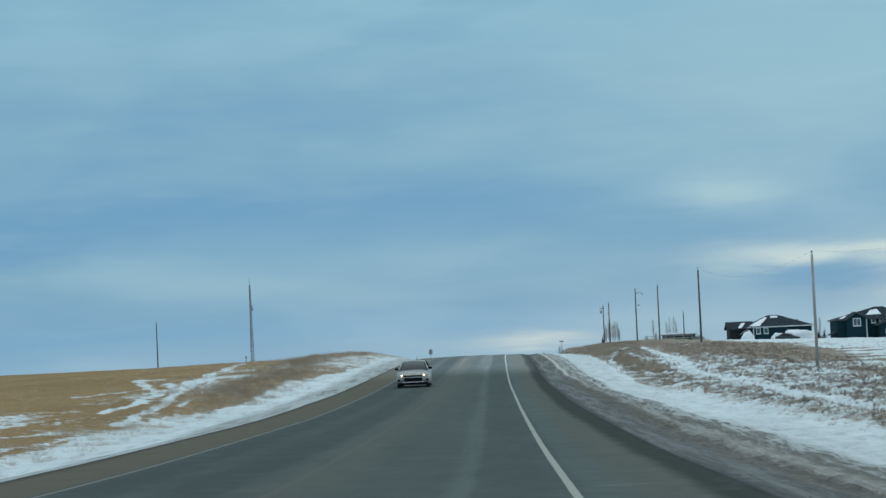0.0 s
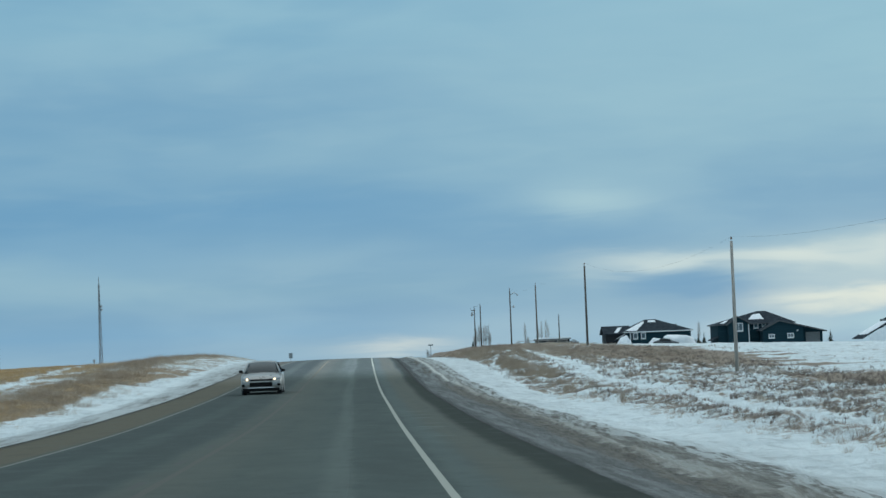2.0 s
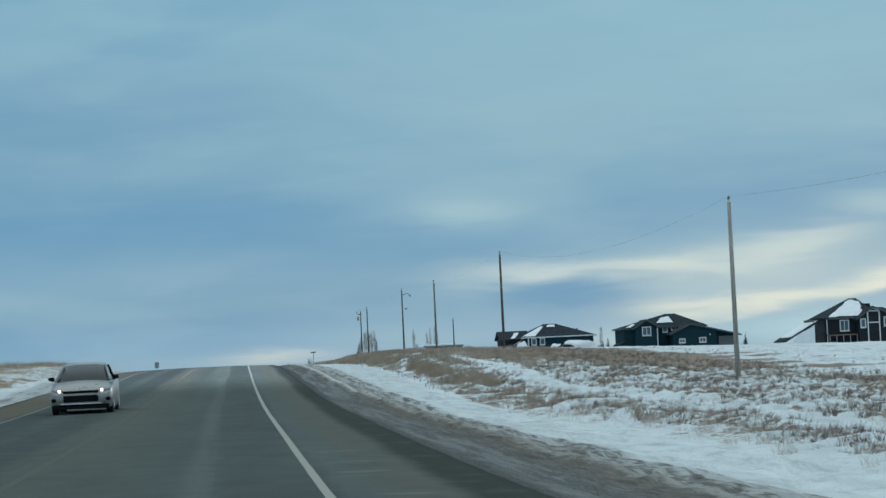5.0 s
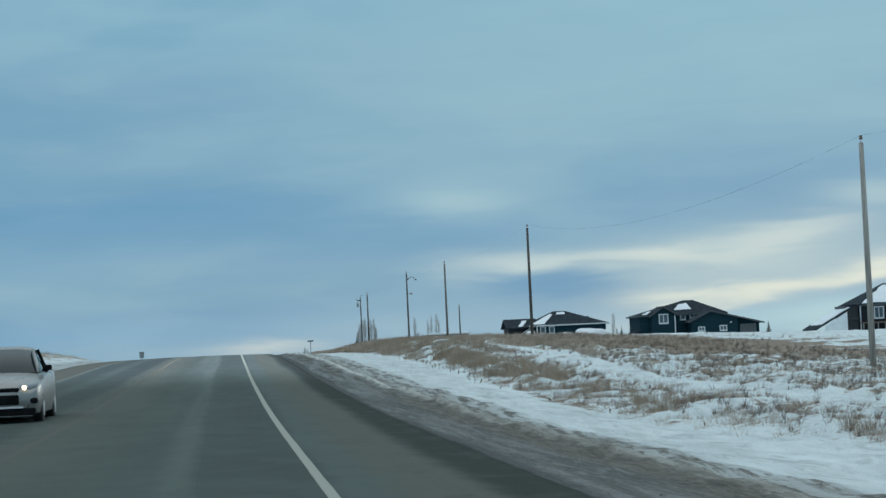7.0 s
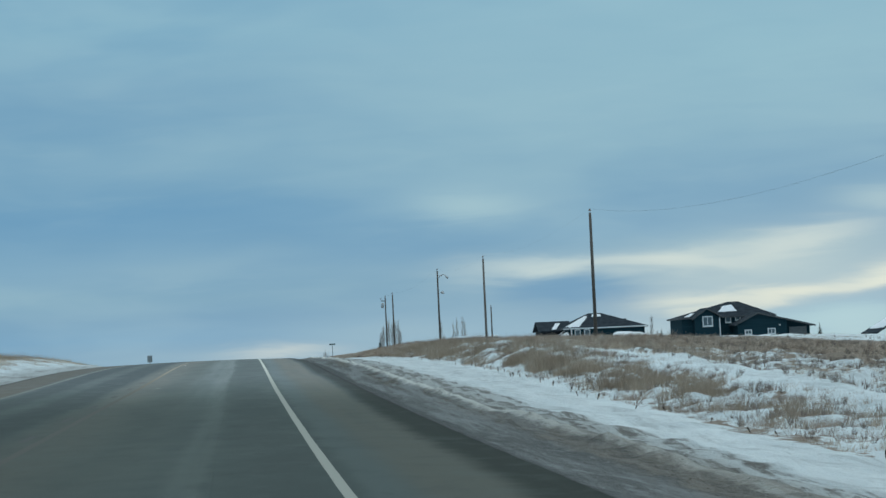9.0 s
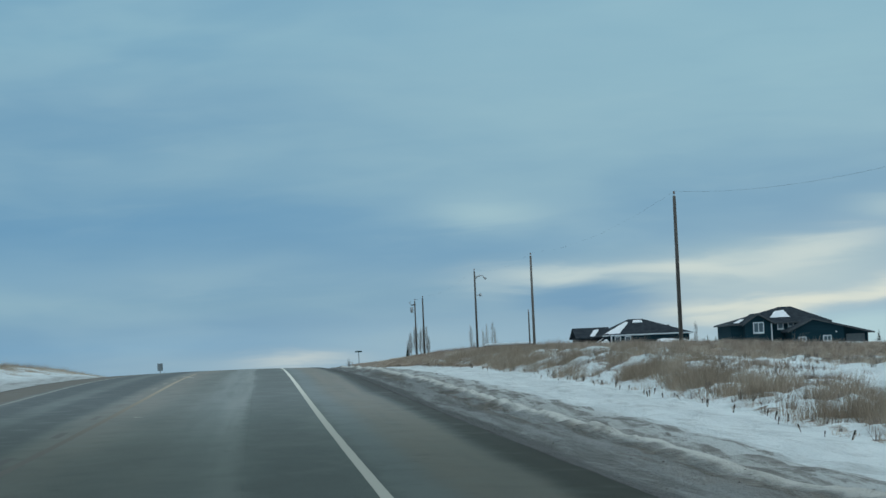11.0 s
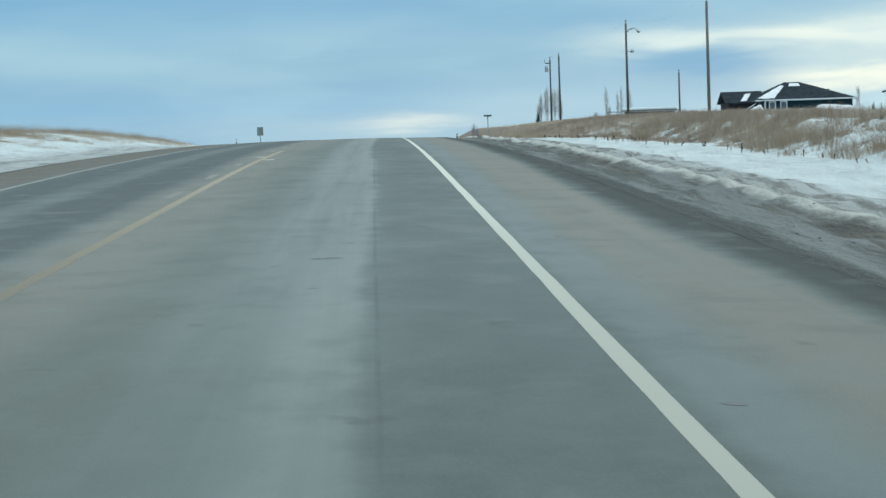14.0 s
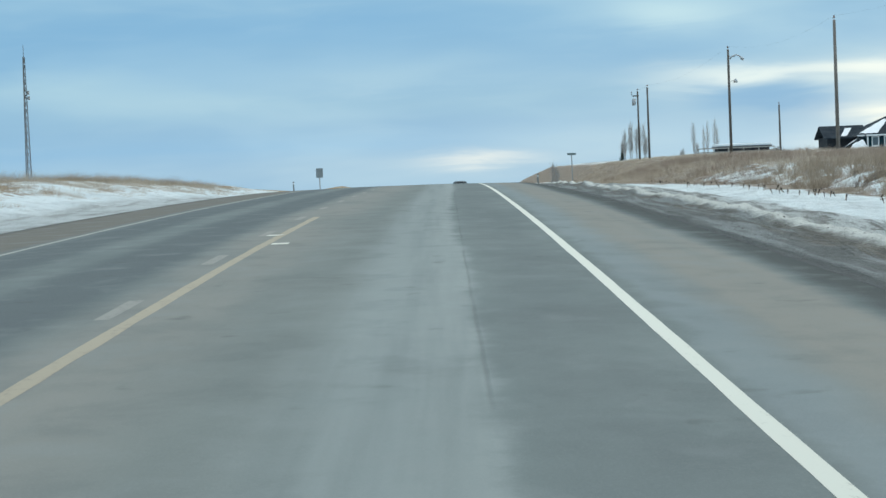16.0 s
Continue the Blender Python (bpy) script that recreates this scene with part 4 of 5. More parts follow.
# ---- lattice mast on the far field ----
def lattice_mast(x, y, top):
    z = ground_z(x, y)
    m = thing("lattice_mast", (x, y, z), "tall slim grey lattice radio mast on the far field", "mast")
    h, half, n = top - z, 0.42, 22
    corners = [(math.cos(a) * half, math.sin(a) * half) for a in (math.pi / 6, math.pi * 5 / 6, math.pi * 1.5)]
    def at(c, f):
        s = 1 - 0.72 * f
        return Vector((c[0] * s, c[1] * s, h * 0.93 * f))
    for c in corners:
        part("leg", tube(bmesh.new(), [at(c, 0) - Vector((0, 0, 0.3)), at(c, 1)], [0.055, 0.035], 6), DARKSTEEL, m)
    for k in range(n):
        bm = bmesh.new()
        for i in range(3):
            a, b = corners[i], corners[(i + 1) % 3]
            tube(bm, [at(a, k / n), at(b, (k + 1) / n)], 0.024, 4)
            tube(bm, [at(b, k / n), at(a, (k + 1) / n)], 0.024, 4)
            tube(bm, [at(a, k / n), at(b, k / n)], 0.024, 4)
        part("bracing", bm, DARKSTEEL, m)
    part("antenna", tube(bmesh.new(), [(0, 0, h * 0.9), (0, 0, h)], [0.05, 0.03], 6), DARKSTEEL, m)
    for f, dx in ((0.72, 0.35), (0.69, 0.4), (0.12, 0.4), (0.1, -0.4)):
        part("dish", tube(bmesh.new(), [(dx, 0, h * f - 0.2), (dx, 0, h * f + 0.2)], 0.13, 10), STEEL, m)
        part("dish_arm", boxed(min(0, dx), max(0, dx), -0.03, 0.03, h * f - 0.03, h * f + 0.03), DARKSTEEL, m)
    return m


lattice_mast(-45.2, 426.0, 17.4)
small = thing("small_mast", (-46.4, 426.0, ground_z(-46.4, 426.0)), "small grey post with a top box by the mast", "mast")
part("post", tube(bmesh.new(), [(0, 0, -0.2), (0, 0, 4.2)], 0.06, 8), DARKSTEEL, small)
part("box", boxed(-0.2, 0.2, -0.12, 0.12, 3.9, 4.25, 0.02), STEEL, small)


# ---- road signs ----
def road_sign(x, y, top, w_, h_, label, back=SIGNBACK, posts=1):
    z = ground_z(x, y)
    s = thing("road_sign", (x, y, z), label, "road sign")
    top -= z
    part("post", boxed(-0.04, 0.04, -0.04, 0.04, -0.4, top - 0.1, 0.008), POLEWOOD if w_ < 0.6 else STEEL, s)
    part("plate", boxed(-w_ / 2, w_ / 2, -0.06, -0.045, top - h_, top, 0.004), back, s)
    part("rib", boxed(-w_ / 2 + 0.05, w_ / 2 - 0.05, -0.045, -0.02, top - h_ * 0.5 - 0.02, top - h_ * 0.5 + 0.02), STEEL, s)
    return s


road_sign(-9.86, 363.6, 2.38, 0.56, 0.78, "weathered grey sign plate on a post past the crest")
road_sign(11.15, 367.0, 2.84, 0.72, 0.16, "narrow street name plate on a thin post", SIGNGREEN)


def marker(x, y, top, w_=0.09):
    z = ground_z(x, y)
    m = thing("marker_post", (x, y, z), "slim grey marker post beside the road", "marker post", "marker posts")
    part("stake", boxed(-w_ / 2, w_ / 2, -0.02, 0.02, -0.3, top - z, 0.005), SIGNBACK, m)
    part("band", boxed(-w_ / 2 - 0.003, w_ / 2 + 0.003, -0.024, 0.024, top - z - 0.22, top - z - 0.1, 0.002), TRIM, m)


marker(-12.2, 366.0, 1.35, 0.14)
marker(8.2, 366.0, 1.2, 0.14)


# ---- houses ----
def window(house, x, y, z, w_, h_, bars=1):
    """A window in a wall that looks towards the road; its face lies at y."""
    win = part("window", boxed(x, x + w_, y - 0.02, y + 0.06, z, z + h_), PANE, house, "dark glass with white frame")
    t = 0.14
    for q in ((x - t, x, z - t, z + h_ + t), (x + w_, x + w_ + t, z - t, z + h_ + t), (x, x + w_, z + h_, z + h_ + t), (x, x + w_, z - t, z)):
        part("frame", boxed(q[0], q[1], y - 0.07, y + 0.04, q[2], q[3], 0.01), TRIM, win)
    for k in range(bars):
        c = x + w_ * (k + 1) / (bars + 1)
        part("mullion", boxed(c - 0.045, c + 0.045, y - 0.05, y + 0.03, z, z + h_), TRIM, win)
    part("sill", boxed(x - t - 0.05, x + w_ + t + 0.05, y - 0.13, y + 0.02, z - t - 0.07, z - t), TRIM, win)
    return win


def hip_roof(house, x0, x1, y0, y1, z0, z1, r0, r1, label="", over=0.45):
    """Four slopes up to a ridge from r0 to r1 along x."""
    x0, x1, y0, y1 = x0 - over, x1 + over, y0 - over, y1 + over
    yc = (y0 + y1) / 2
    a, b, c, d = (x0, y0, z0), (x1, y0, z0), (x1, y1, z0), (x0, y1, z0)
    e, f_ = (r0, yc, z1), (r1, yc, z1)
    bm = bmesh.new()
    v = [bm.verts.new(p) for p in (a, b, c, d, e, f_)]
    for q in ((0, 1, 5, 4), (1, 2, 5), (2, 3, 4, 5), (3, 0, 4), (0, 3, 2, 1)):
        bm.faces.new([v[i] for i in q])
    roof = part("roof", bm, SHINGLE, house, label)
    for q in ((x0, x1, y0 - 0.03, y0), (x0, x1, y1, y1 + 0.03), (x0 - 0.03, x0, y0, y1), (x1, x1 + 0.03, y0, y1)):
        part("fascia", boxed(*q, z0 - 0.2, z0 + 0.02), DARKFASCIA, roof)
    return roof


DARKFASCIA = plain("dark_fascia", (0.05, 0.055, 0.06), (0.08, 0.085, 0.09), 0.6)


def gable_roof(house, x0, x1, xp, y0, y1, zl, zr_, zp, thick=0.16, over=0.4):
    """Two slopes whose gable looks towards the road: eaves at zl and zr_, peak at (xp, zp)."""
    bm = bmesh.new()
    y0 -= over
    slab(bm, [(x0, y0, zl), (xp, y0, zp), (xp, y1, zp), (x0, y1, zl)], thick)
    slab(bm, [(xp, y0, zp), (x1, y0, zr_), (x1, y1, zr_), (xp, y1, zp)], thick)
    roof = part("roof", bm, SHINGLE, house)
    bm = bmesh.new()
    slab(bm, [(x0, y0 - 0.04, zl - 0.02), (xp, y0 - 0.04, zp - 0.02), (xp, y0, zp - 0.02), (x0, y0, zl - 0.02)], 0.22)
    slab(bm, [(xp, y0 - 0.04, zp - 0.02), (x1, y0 - 0.04, zr_ - 0.02), (x1, y0, zr_ - 0.02), (xp, y0, zp - 0.02)], 0.22)
    part("bargeboard", bm, DARKFASCIA, roof)
    return roof


def roof_snow(house, quad, lift=0.05):
    """A ragged patch of snow on a slope."""
    r = random.Random(round(quad[0][0] * 10 + quad[2][0]))
    mid = sum((Vector(p) for p in quad), Vector()) / len(quad)
    edge = []
    for a, b in zip(quad, quad[1:] + quad[:1]):
        for k in range(6):
            p = Vector(a).lerp(Vector(b), k / 6)
            p = p.lerp(mid, r.uniform(0.0, 0.13))
            edge.append((p.x, p.y - 0.03, p.z + lift))
    return part("roof_snow", slab(bmesh.new(), edge, lift * 0.8), SNOW, house, "patch of settled snow")


def house_slate(x, y, zb):
    """Two-storey slate-blue house with a hipped roof and a wide garage gable."""
    h = thing("house", (x, y, zb), "two-storey dark slate house with white windows and garage gable", "house", "houses on the rise")
    dz = 1.6 - zb
    Z = lambda v: v - 1.6 + dz   # noqa: E731  heights over the visible foot
    part("wall", boxed(0.7, 15.0, 1.5, 11.0, -1.0, Z(4.72)), SIDING, h)
    part("wall", boxed(2.5, 6.4, 0.0, 2.0, -1.0, Z(4.62)), SIDING, h)
    hip_roof(h, 0.7, 15.0, 1.5, 11.0, Z(4.7), Z(6.9), 9.0, 10.7)
    gable_roof(h, 2.0, 6.9, 4.35, 0.0, 5.0, Z(4.58), Z(4.65), Z(6.05))
    part("gable_wall", prism(bmesh.new(), [(2.5, Z(4.6)), (6.4, Z(4.6)), (4.4, Z(5.75))], 0.02, 0.12), SIDING, h)
    part("wall", boxed(8.6, 16.2, -2.5, 4.0, -1.0, Z(3.3)), SIDING, h)
    part("gable_wall", prism(bmesh.new(), [(8.6, Z(3.3)), (16.2, Z(3.3)), (16.2, Z(3.85)), (11.7, Z(4.82))], -2.48, -2.3), SIDING, h)
    gable_roof(h, 8.0, 20.6, 11.7, -2.5, 5.0, Z(3.42), Z(2.95), Z(5.08))
    part("wall", prism(bmesh.new(), [(16.2, -1.0), (20.1, -1.0), (20.1, Z(2.9)), (16.2, Z(3.8))], -1.0, 5.0), SIDING, h)
    door = part("garage_door", boxed(16.9, 19.6, -1.05, -0.98, -0.9, Z(2.75)), DOORGREY, h, "grey sectional garage door")
    for k in range(5):
        part("panel_joint", boxed(16.9, 19.6, -1.06, -1.045, Z(1.2) + 0.3 * k, Z(1.23) + 0.3 * k), DARKFASCIA, door)
    window(h, 3.8, 0.0, Z(3.5), 1.3, 1.2)
    window(h, 7.65, 1.5, Z(3.92), 0.65, 0.75, 0)
    window(h, 9.2, 1.5, Z(4.2), 0.6, 0.42, 0)
    window(h, 9.75, -2.5, Z(2.02), 0.85, 0.45)
    window(h, 13.3, -2.5, Z(1.98), 0.95, 0.58)
    part("light", boxed(15.0, 15.2, -2.58, -2.5, Z(3.0), Z(3.2), 0.02), TRIM, h, "small white wall light")
    part("corner_board", boxed(6.26, 6.43, -0.05, 0.0, -1.0, Z(4.6)), TRIM, h)
    part("side_roof", slab(bmesh.new(), [(-0.5, 1.0, Z(2.0)), (0.8, 1.0, Z(2.6)), (0.8, 7.0, Z(2.6)), (-0.5, 7.0, Z(2.0))], 0.15), SHINGLE, h)
    roof_snow(h, [(6.6, 2.5, Z(5.36)), (9.8, 2.5, Z(5.36)), (9.4, 5.0, Z(6.42)), (7.9, 4.7, Z(6.29))])
    roof_snow(h, [(1.0, 1.25, Z(4.80)), (1.9, 1.25, Z(4.80)), (2.9, 2.4, Z(5.31)), (2.3, 2.4, Z(5.31))])
    return h


def house_hip(x, y, zb):
    """Long low house with a broad hipped roof and a dark wing."""
    h = thing("house", (x, y, zb), "long low dark house with hipped roof and snowy eaves", "house", "houses on the rise")
    dz = 2.5 - zb
    Z = lambda v: v - 2.5 + dz   # noqa: E731
    part("wall", boxed(7.3, 20.6, 0, 11, -1.0, Z(4.2)), SIDING, h)
    hip_roof(h, 7.3, 20.6, 0, 11, Z(4.15), Z(6.4), 12.0, 14.2)
    part("eave_trim", boxed(6.9, 21.0, -0.52, -0.47, Z(3.98), Z(4.16)), TRIM, h)
    part("wall", boxed(3.5, 7.3, 2.0, 9.0, -1.0, Z(4.0)), SIDING_BROWN, h)
    bm = bmesh.new()
    slab(bm, [(3.0, 1.6, Z(3.95)), (8.8, 1.6, Z(3.95)), (8.8, 5.5, Z(5.4)), (3.0, 5.5, Z(5.4))], 0.16)
    slab(bm, [(3.0, 5.5, Z(5.4)), (8.8, 5.5, Z(5.4)), (8.8, 9.4, Z(3.95)), (3.0, 9.4, Z(3.95))], 0.16)
    part("roof", bm, SHINGLE, h)
    part("gable_wall", boxed(3.5, 7.2, 5.3, 5.5, Z(3.8), Z(5.15)), SIDING_BROWN, h)
    for x0 in (9.0, 10.6):
        window(h, x0, 0.0, Z(2.9), 0.7, 0.9, 0)
    part("column", boxed(8.2, 8.4, -0.4, -0.2, -1.0, Z(4.0)), TRIM, h)
    part("porch_roof", slab(bmesh.new(), [(5.2, -0.8, Z(2.7)), (8.0, -0.8, Z(4.1)), (8.0, 2.0, Z(4.1)), (5.2, 2.0, Z(2.7))], 0.14), SHINGLE, h)
    roof_snow(h, [(7.1, -0.25, Z(4.26)), (9.6, -0.25, Z(4.26)), (11.9, 4.3, Z(6.0)), (11.3, 4.3, Z(6.0))])
    roof_snow(h, [(12.3, 3.9, Z(5.82)), (14.1, 3.9, Z(5.82)), (14.0, 4.9, Z(6.2)), (12.6, 4.9, Z(6.2))])
    roof_snow(h, [(5.2, 1.8, Z(4.05)), (6.0, 1.8, Z(4.05)), (7.2, 4.6, Z(5.09)), (6.3, 4.6, Z(5.09))])
    roof_snow(h, [(5.3, -0.7, Z(2.8)), (6.3, -0.7, Z(3.3)), (7.8, 1.0, Z(4.02)), (6.8, 1.0, Z(3.55))])
    part("chimney", boxed(18.2, 18.6, 6, 6.4, Z(4.6), Z(5.4), 0.02), DARKFASCIA, h)
    return h


def house_steep(x, y, zb):
    """House with steep snowy roof, lean-to slope and trimmed front gable."""
    h = thing("house", (x, y, zb), "dark taupe house with steep snow-covered roof and trimmed gable", "house", "houses on the rise")
    dz = 1.3 - zb
    Z = lambda v: v - 1.3 + dz   # noqa: E731
    part("wall", boxed(7.4, 19.0, 0, 10, -1.0, Z(4.3)), SIDING_BROWN, h)
    hip_roof(h, 7.7, 14.9, 0, 10, Z(4.3), Z(7.15), 12.2, 13.3, over=0.5)
    hip_roof(h, 14.9, 19.0, 1.0, 10, Z(4.3), Z(5.7), 16.5, 17.3, over=0.5)
    roof_snow(h, [(7.5, -0.35, Z(4.38)), (13.0, -0.35, Z(4.38)), (13.5, 4.0, Z(6.63)), (12.1, 4.7, Z(7.0))], 0.09)
    # lean-to on the low side
    bm = bmesh.new()
    slab(bm, [(1.2, -0.5, Z(1.3)), (6.4, -0.5, Z(4.2)), (6.4, 7, Z(4.2)), (1.2, 7, Z(1.3))], 0.18)
    part("lean_to_roof", bm, SHINGLE, h)
    roof_snow(h, [(1.9, -0.35, Z(1.72)), (6.0, -0.35, Z(4.0)), (6.0, 6.5, Z(4.0)), (1.9, 6.5, Z(1.72))], 0.09)
    part("lean_to_wall", prism(bmesh.new(), [(2.4, -1.0), (5.5, -1.0), (5.5, Z(3.4)), (2.4, Z(1.68))], -0.62, -0.4), SNOW, h, "snow-plastered end wall")
    part("porch_wall", boxed(5.6, 7.4, 0.6, 6.0, -1.0, Z(4.2)), DARKFASCIA, h, "deep dark porch recess")
    part("porch_roof", boxed(6.2, 7.6, -0.6, 5.0, Z(4.2), Z(4.36)), SHINGLE, h)
    part("balcony", boxed(5.6, 7.5, -0.7, 0.6, Z(2.4), Z(2.52)), DARKFASCIA, h)
    part("corner_board", boxed(7.4, 7.55, -0.06, 0.0, -1.0, Z(4.2)), TRIM, h)
    window(h, 9.5, 0.0, Z(2.5), 1.1, 1.35)
    part("deck", boxed(7.4, 11.7, -1.2, 0.0, Z(1.75), Z(1.9)), plain("deck_brown", (0.16, 0.11, 0.085), (0.22, 0.16, 0.12), 0.8), h)
    for k in range(5):
        part("deck_post", boxed(7.5 + 1.0 * k, 7.6 + 1.0 * k, -1.15, -1.03, -1.0, Z(1.75)), POLEWOOD, h)
    # front gable bay with pale trim
    part("wall", boxed(11.8, 17.2, -1.5, 4, -1.0, Z(4.2)), SIDING_BROWN, h)
    part("gable_wall", prism(bmesh.new(), [(11.8, Z(4.2)), (17.2, Z(4.2)), (13.9, Z(5.6))], -1.48, -1.3), SIDING_BROWN, h)
    gable_roof(h, 11.3, 18.2, 13.9, -1.5, 5.0, Z(4.0), Z(3.9), Z(5.8))
    for x0 in (13.05, 14.75):
        part("trim_board", boxed(x0, x0 + 0.16, -1.56, -1.5, -1.0, Z(5.1)), TRIM, h)
    for z0 in (3.35, 5.0):
        part("trim_board", boxed(13.05, 14.91, -1.57, -1.51, Z(z0), Z(z0 + 0.16)), TRIM, h)
    for x0, x1 in ((13.05, 13.98), (14.91, 13.98)):
        part("trim_board", slab(bmesh.new(), [(min(x0, x1), -1.57, Z(5.15) if x0 < x1 else Z(5.6)), (max(x0, x1), -1.57, Z(5.6) if x0 < x1 else Z(5.15)), (max(x0, x1), -1.51, Z(5.6) if x0 < x1 else Z(5.15)), (min(x0, x1), -1.51, Z(5.15) if x0 < x1 else Z(5.6))], 0.16), TRIM, h)
    window(h, 12.15, -1.5, Z(2.85), 0.55, 1.05, 0)
    window(h, 15.6, -1.5, Z(2.95), 0.6, 1.1, 0)
    part("chimney", boxed(14.0, 15.2, 4.3, 5.3, Z(5.0), Z(6.3), 0.04), SIDING_BROWN, h)
    return h


slate = house_slate(63.5, 426.0, ground_z(70, 428) - 0.1)
slate.scale = (0.94, 0.94, 1.0)
low_house = house_hip(43.0, 446.0, ground_z(54, 450) - 0.1)
low_house.scale = (0.92, 0.92, 1.0)
house_steep(78.3, 380.0, ground_z(85, 382) - 0.1)

# low snowy shed and heaped snow beside the hipped house
sx, sy = 33.4, 450.0
shed = thing("shed", (sx, sy, ground_z(sx + 3, sy)), "low dark shed under a flat roof of snow", "shed")
part("wall", boxed(0, 6.2, 0, 3.5, -1.0, 3.1 - ground_z(sx + 3, sy) + 0.2), SIDING_BROWN, shed)
part("roof", boxed(-0.3, 6.5, -0.3, 3.8, 3.3 - ground_z(sx + 3, sy), 3.45 - ground_z(sx + 3, sy), 0.04), DARKFASCIA, shed)
part("roof_snow", boxed(-0.25, 6.45, -0.25, 3.75, 3.45 - ground_z(sx + 3, sy), 3.75 - ground_z(sx + 3, sy), 0.1), SNOW, shed)


def snow_heap(x, y, rx, ry, h_, seed):
    bm = bmesh.new()
    bmesh.ops.create_icosphere(bm, subdivisions=4, radius=1.0)
    for v in bm.verts:
        n = noise.noise(v.co * 1.7 + Vector((seed, 0, 0))) * 0.25 + noise.noise(v.co * 4.0 + Vector((0, seed, 0))) * 0.08
        v.co = Vector((v.co.x * rx, v.co.y * ry, v.co.z * h_)) * (1 + n)
    ob = part("snow_heap", bm, SNOW, None, "", True)
    ob.matrix_basis = pose(x, y, ground_z(x, y))
    return tagged(ob, "rounded heap of ploughed snow in the yard", "snow heap", "snow heaps in the yard")


snow_heap(58.6, 440.0, 3.4, 1.8, 2.2, 2.0)
snow_heap(49.2, 443.5, 1.3, 0.8, 1.8, 11.0)
snow_heap(54.6, 440.5, 1.4, 1.0, 1.5, 6.0)


fence = thing("rail_fence", (29.0, 432.0, ground_z(33, 432)), "low weathered rail fence along the yard", "fence")
ft = 3.2 - ground_z(33, 432)
for k in range(6):
    part("post", boxed(1.7 * k, 1.7 * k + 0.1, 0, 0.1, -0.5, ft, 0.01), POLEWOOD, fence)
for zz in (ft - 0.12, ft - 0.55):
    part("rail", boxed(-0.1, 8.7, -0.04, 0.0, zz, zz + 0.11, 0.01), POLEWOOD, fence)

# ---- trees ----
def poplar(x, y, h_, seed, label="slim bare columnar poplar with upswept twigs"):
    r = random.Random(seed)
    z = ground_z(x, y)
    t = thing("poplar_tree", (x, y, z - 0.05), label, "tree", "bare poplars behind the bank")
    part("trunk", tube(bmesh.new(), [(0, 0, -0.2), (r.uniform(-.05, .05), 0, h_ * 0.5), (r.uniform(-.1, .1), 0, h_ * 0.97)], [0.05, 0.032, 0.01], 7), POPLARBARK, t, smooth=True)
    bm = bmesh.new()
    for k in range(46):
        f = 0.08 + 0.82 * k / 46
        a = r.uniform(0, 2 * math.pi)
        spread = (0.18 + 0.32 * math.sin(math.pi * min(1, f * 1.15))) * r.uniform(0.5, 1.1)
        L = h_ * r.uniform(0.14, 0.32) * (1.15 - f * 0.6)
        p0 = Vector((0, 0, h_ * f))
        p1 = p0 + Vector((math.cos(a) * spread * 0.6, math.sin(a) * spread * 0.6, L * 0.45))
        p2 = p0 + Vector((math.cos(a) * spread * 0.85, math.sin(a) * spread * 0.85, L))
        tube(bm, [p0, p1, p2], [0.012, 0.008, 0.004], 4)
        for _ in range(4):
            q0 = p0.lerp(p2, r.uniform(0.3, 0.9))
            tube(bm, [q0, q0 + Vector((r.uniform(-.22, .22), r.uniform(-.22, .22), r.uniform(.3, .8)))], [0.008, 0.004], 3)
    part("crown", bm, TWIGS, t)
    return t


CLUMP = [(21.5, 444, 4.2), (22.0, 447, 5.4), (22.45, 445, 6.0), (22.9, 448, 6.4), (23.3, 446, 5.8), (23.75, 447, 6.1), (24.2, 446, 6.2), (24.6, 448, 4.6), (32.8, 471, 6.6), (33.5, 474, 3.9), (31.2, 470, 3.0),
         (38.0, 505, 6.4), (38.9, 508, 7.2), (39.7, 506, 7.6), (40.4, 509, 6.6), (12.2, 424, 1.9), (12.8, 428, 1.5)]
for k, (x, y, top) in enumerate(CLUMP):
    poplar(x, y, top - ground_z(x, y), 40 + k)
poplar(65.2, 458, 5.5 - ground_z(65.2, 458), 71, "bare spreading yard tree beside the low house")


def spruce(x, y, h_, seed):
    r = random.Random(seed)
    z = ground_z(x, y)
    t = thing("spruce_tree", (x, y, z - 0.05), "small dark spruce standing in the snowy yard", "tree", "young spruces")
    part("trunk", tube(bmesh.new(), [(0, 0, -0.2), (0, 0, h_)], [0.07, 0.01], 7), BARK, t)
    bm = bmesh.new()
    for k in range(260):
        f = (k + 0.5) / 260
        a = k * 2.39996
        L = (1 - f) * h_ * 0.30 * r.uniform(0.6, 1.15) + 0.05
        p = Vector((0, 0, 0.12 * h_ + f * h_ * 0.88))
        q = p + Vector((math.cos(a) * L, math.sin(a) * L, -0.25 * L + r.uniform(-.05, .05)))
        side = Vector((-math.sin(a), math.cos(a), 0)) * L * 0.22
        m = p.lerp(q, 0.6)
        v = [bm.verts.new(c) for c in (p, m + side, q, m - side)]
        bm.faces.new(v)
    part("crown", bm, NEEDLES, t)


for x, y, h_, sd in ((83.6, 424, 3.0, 1), (63.8, 442, 2.6, 3), (61.0, 430, 2.2, 4), (20.9, 438, 1.7, 5), (67.0, 452, 2.8, 6)):
    spruce(x, y, h_, sd)


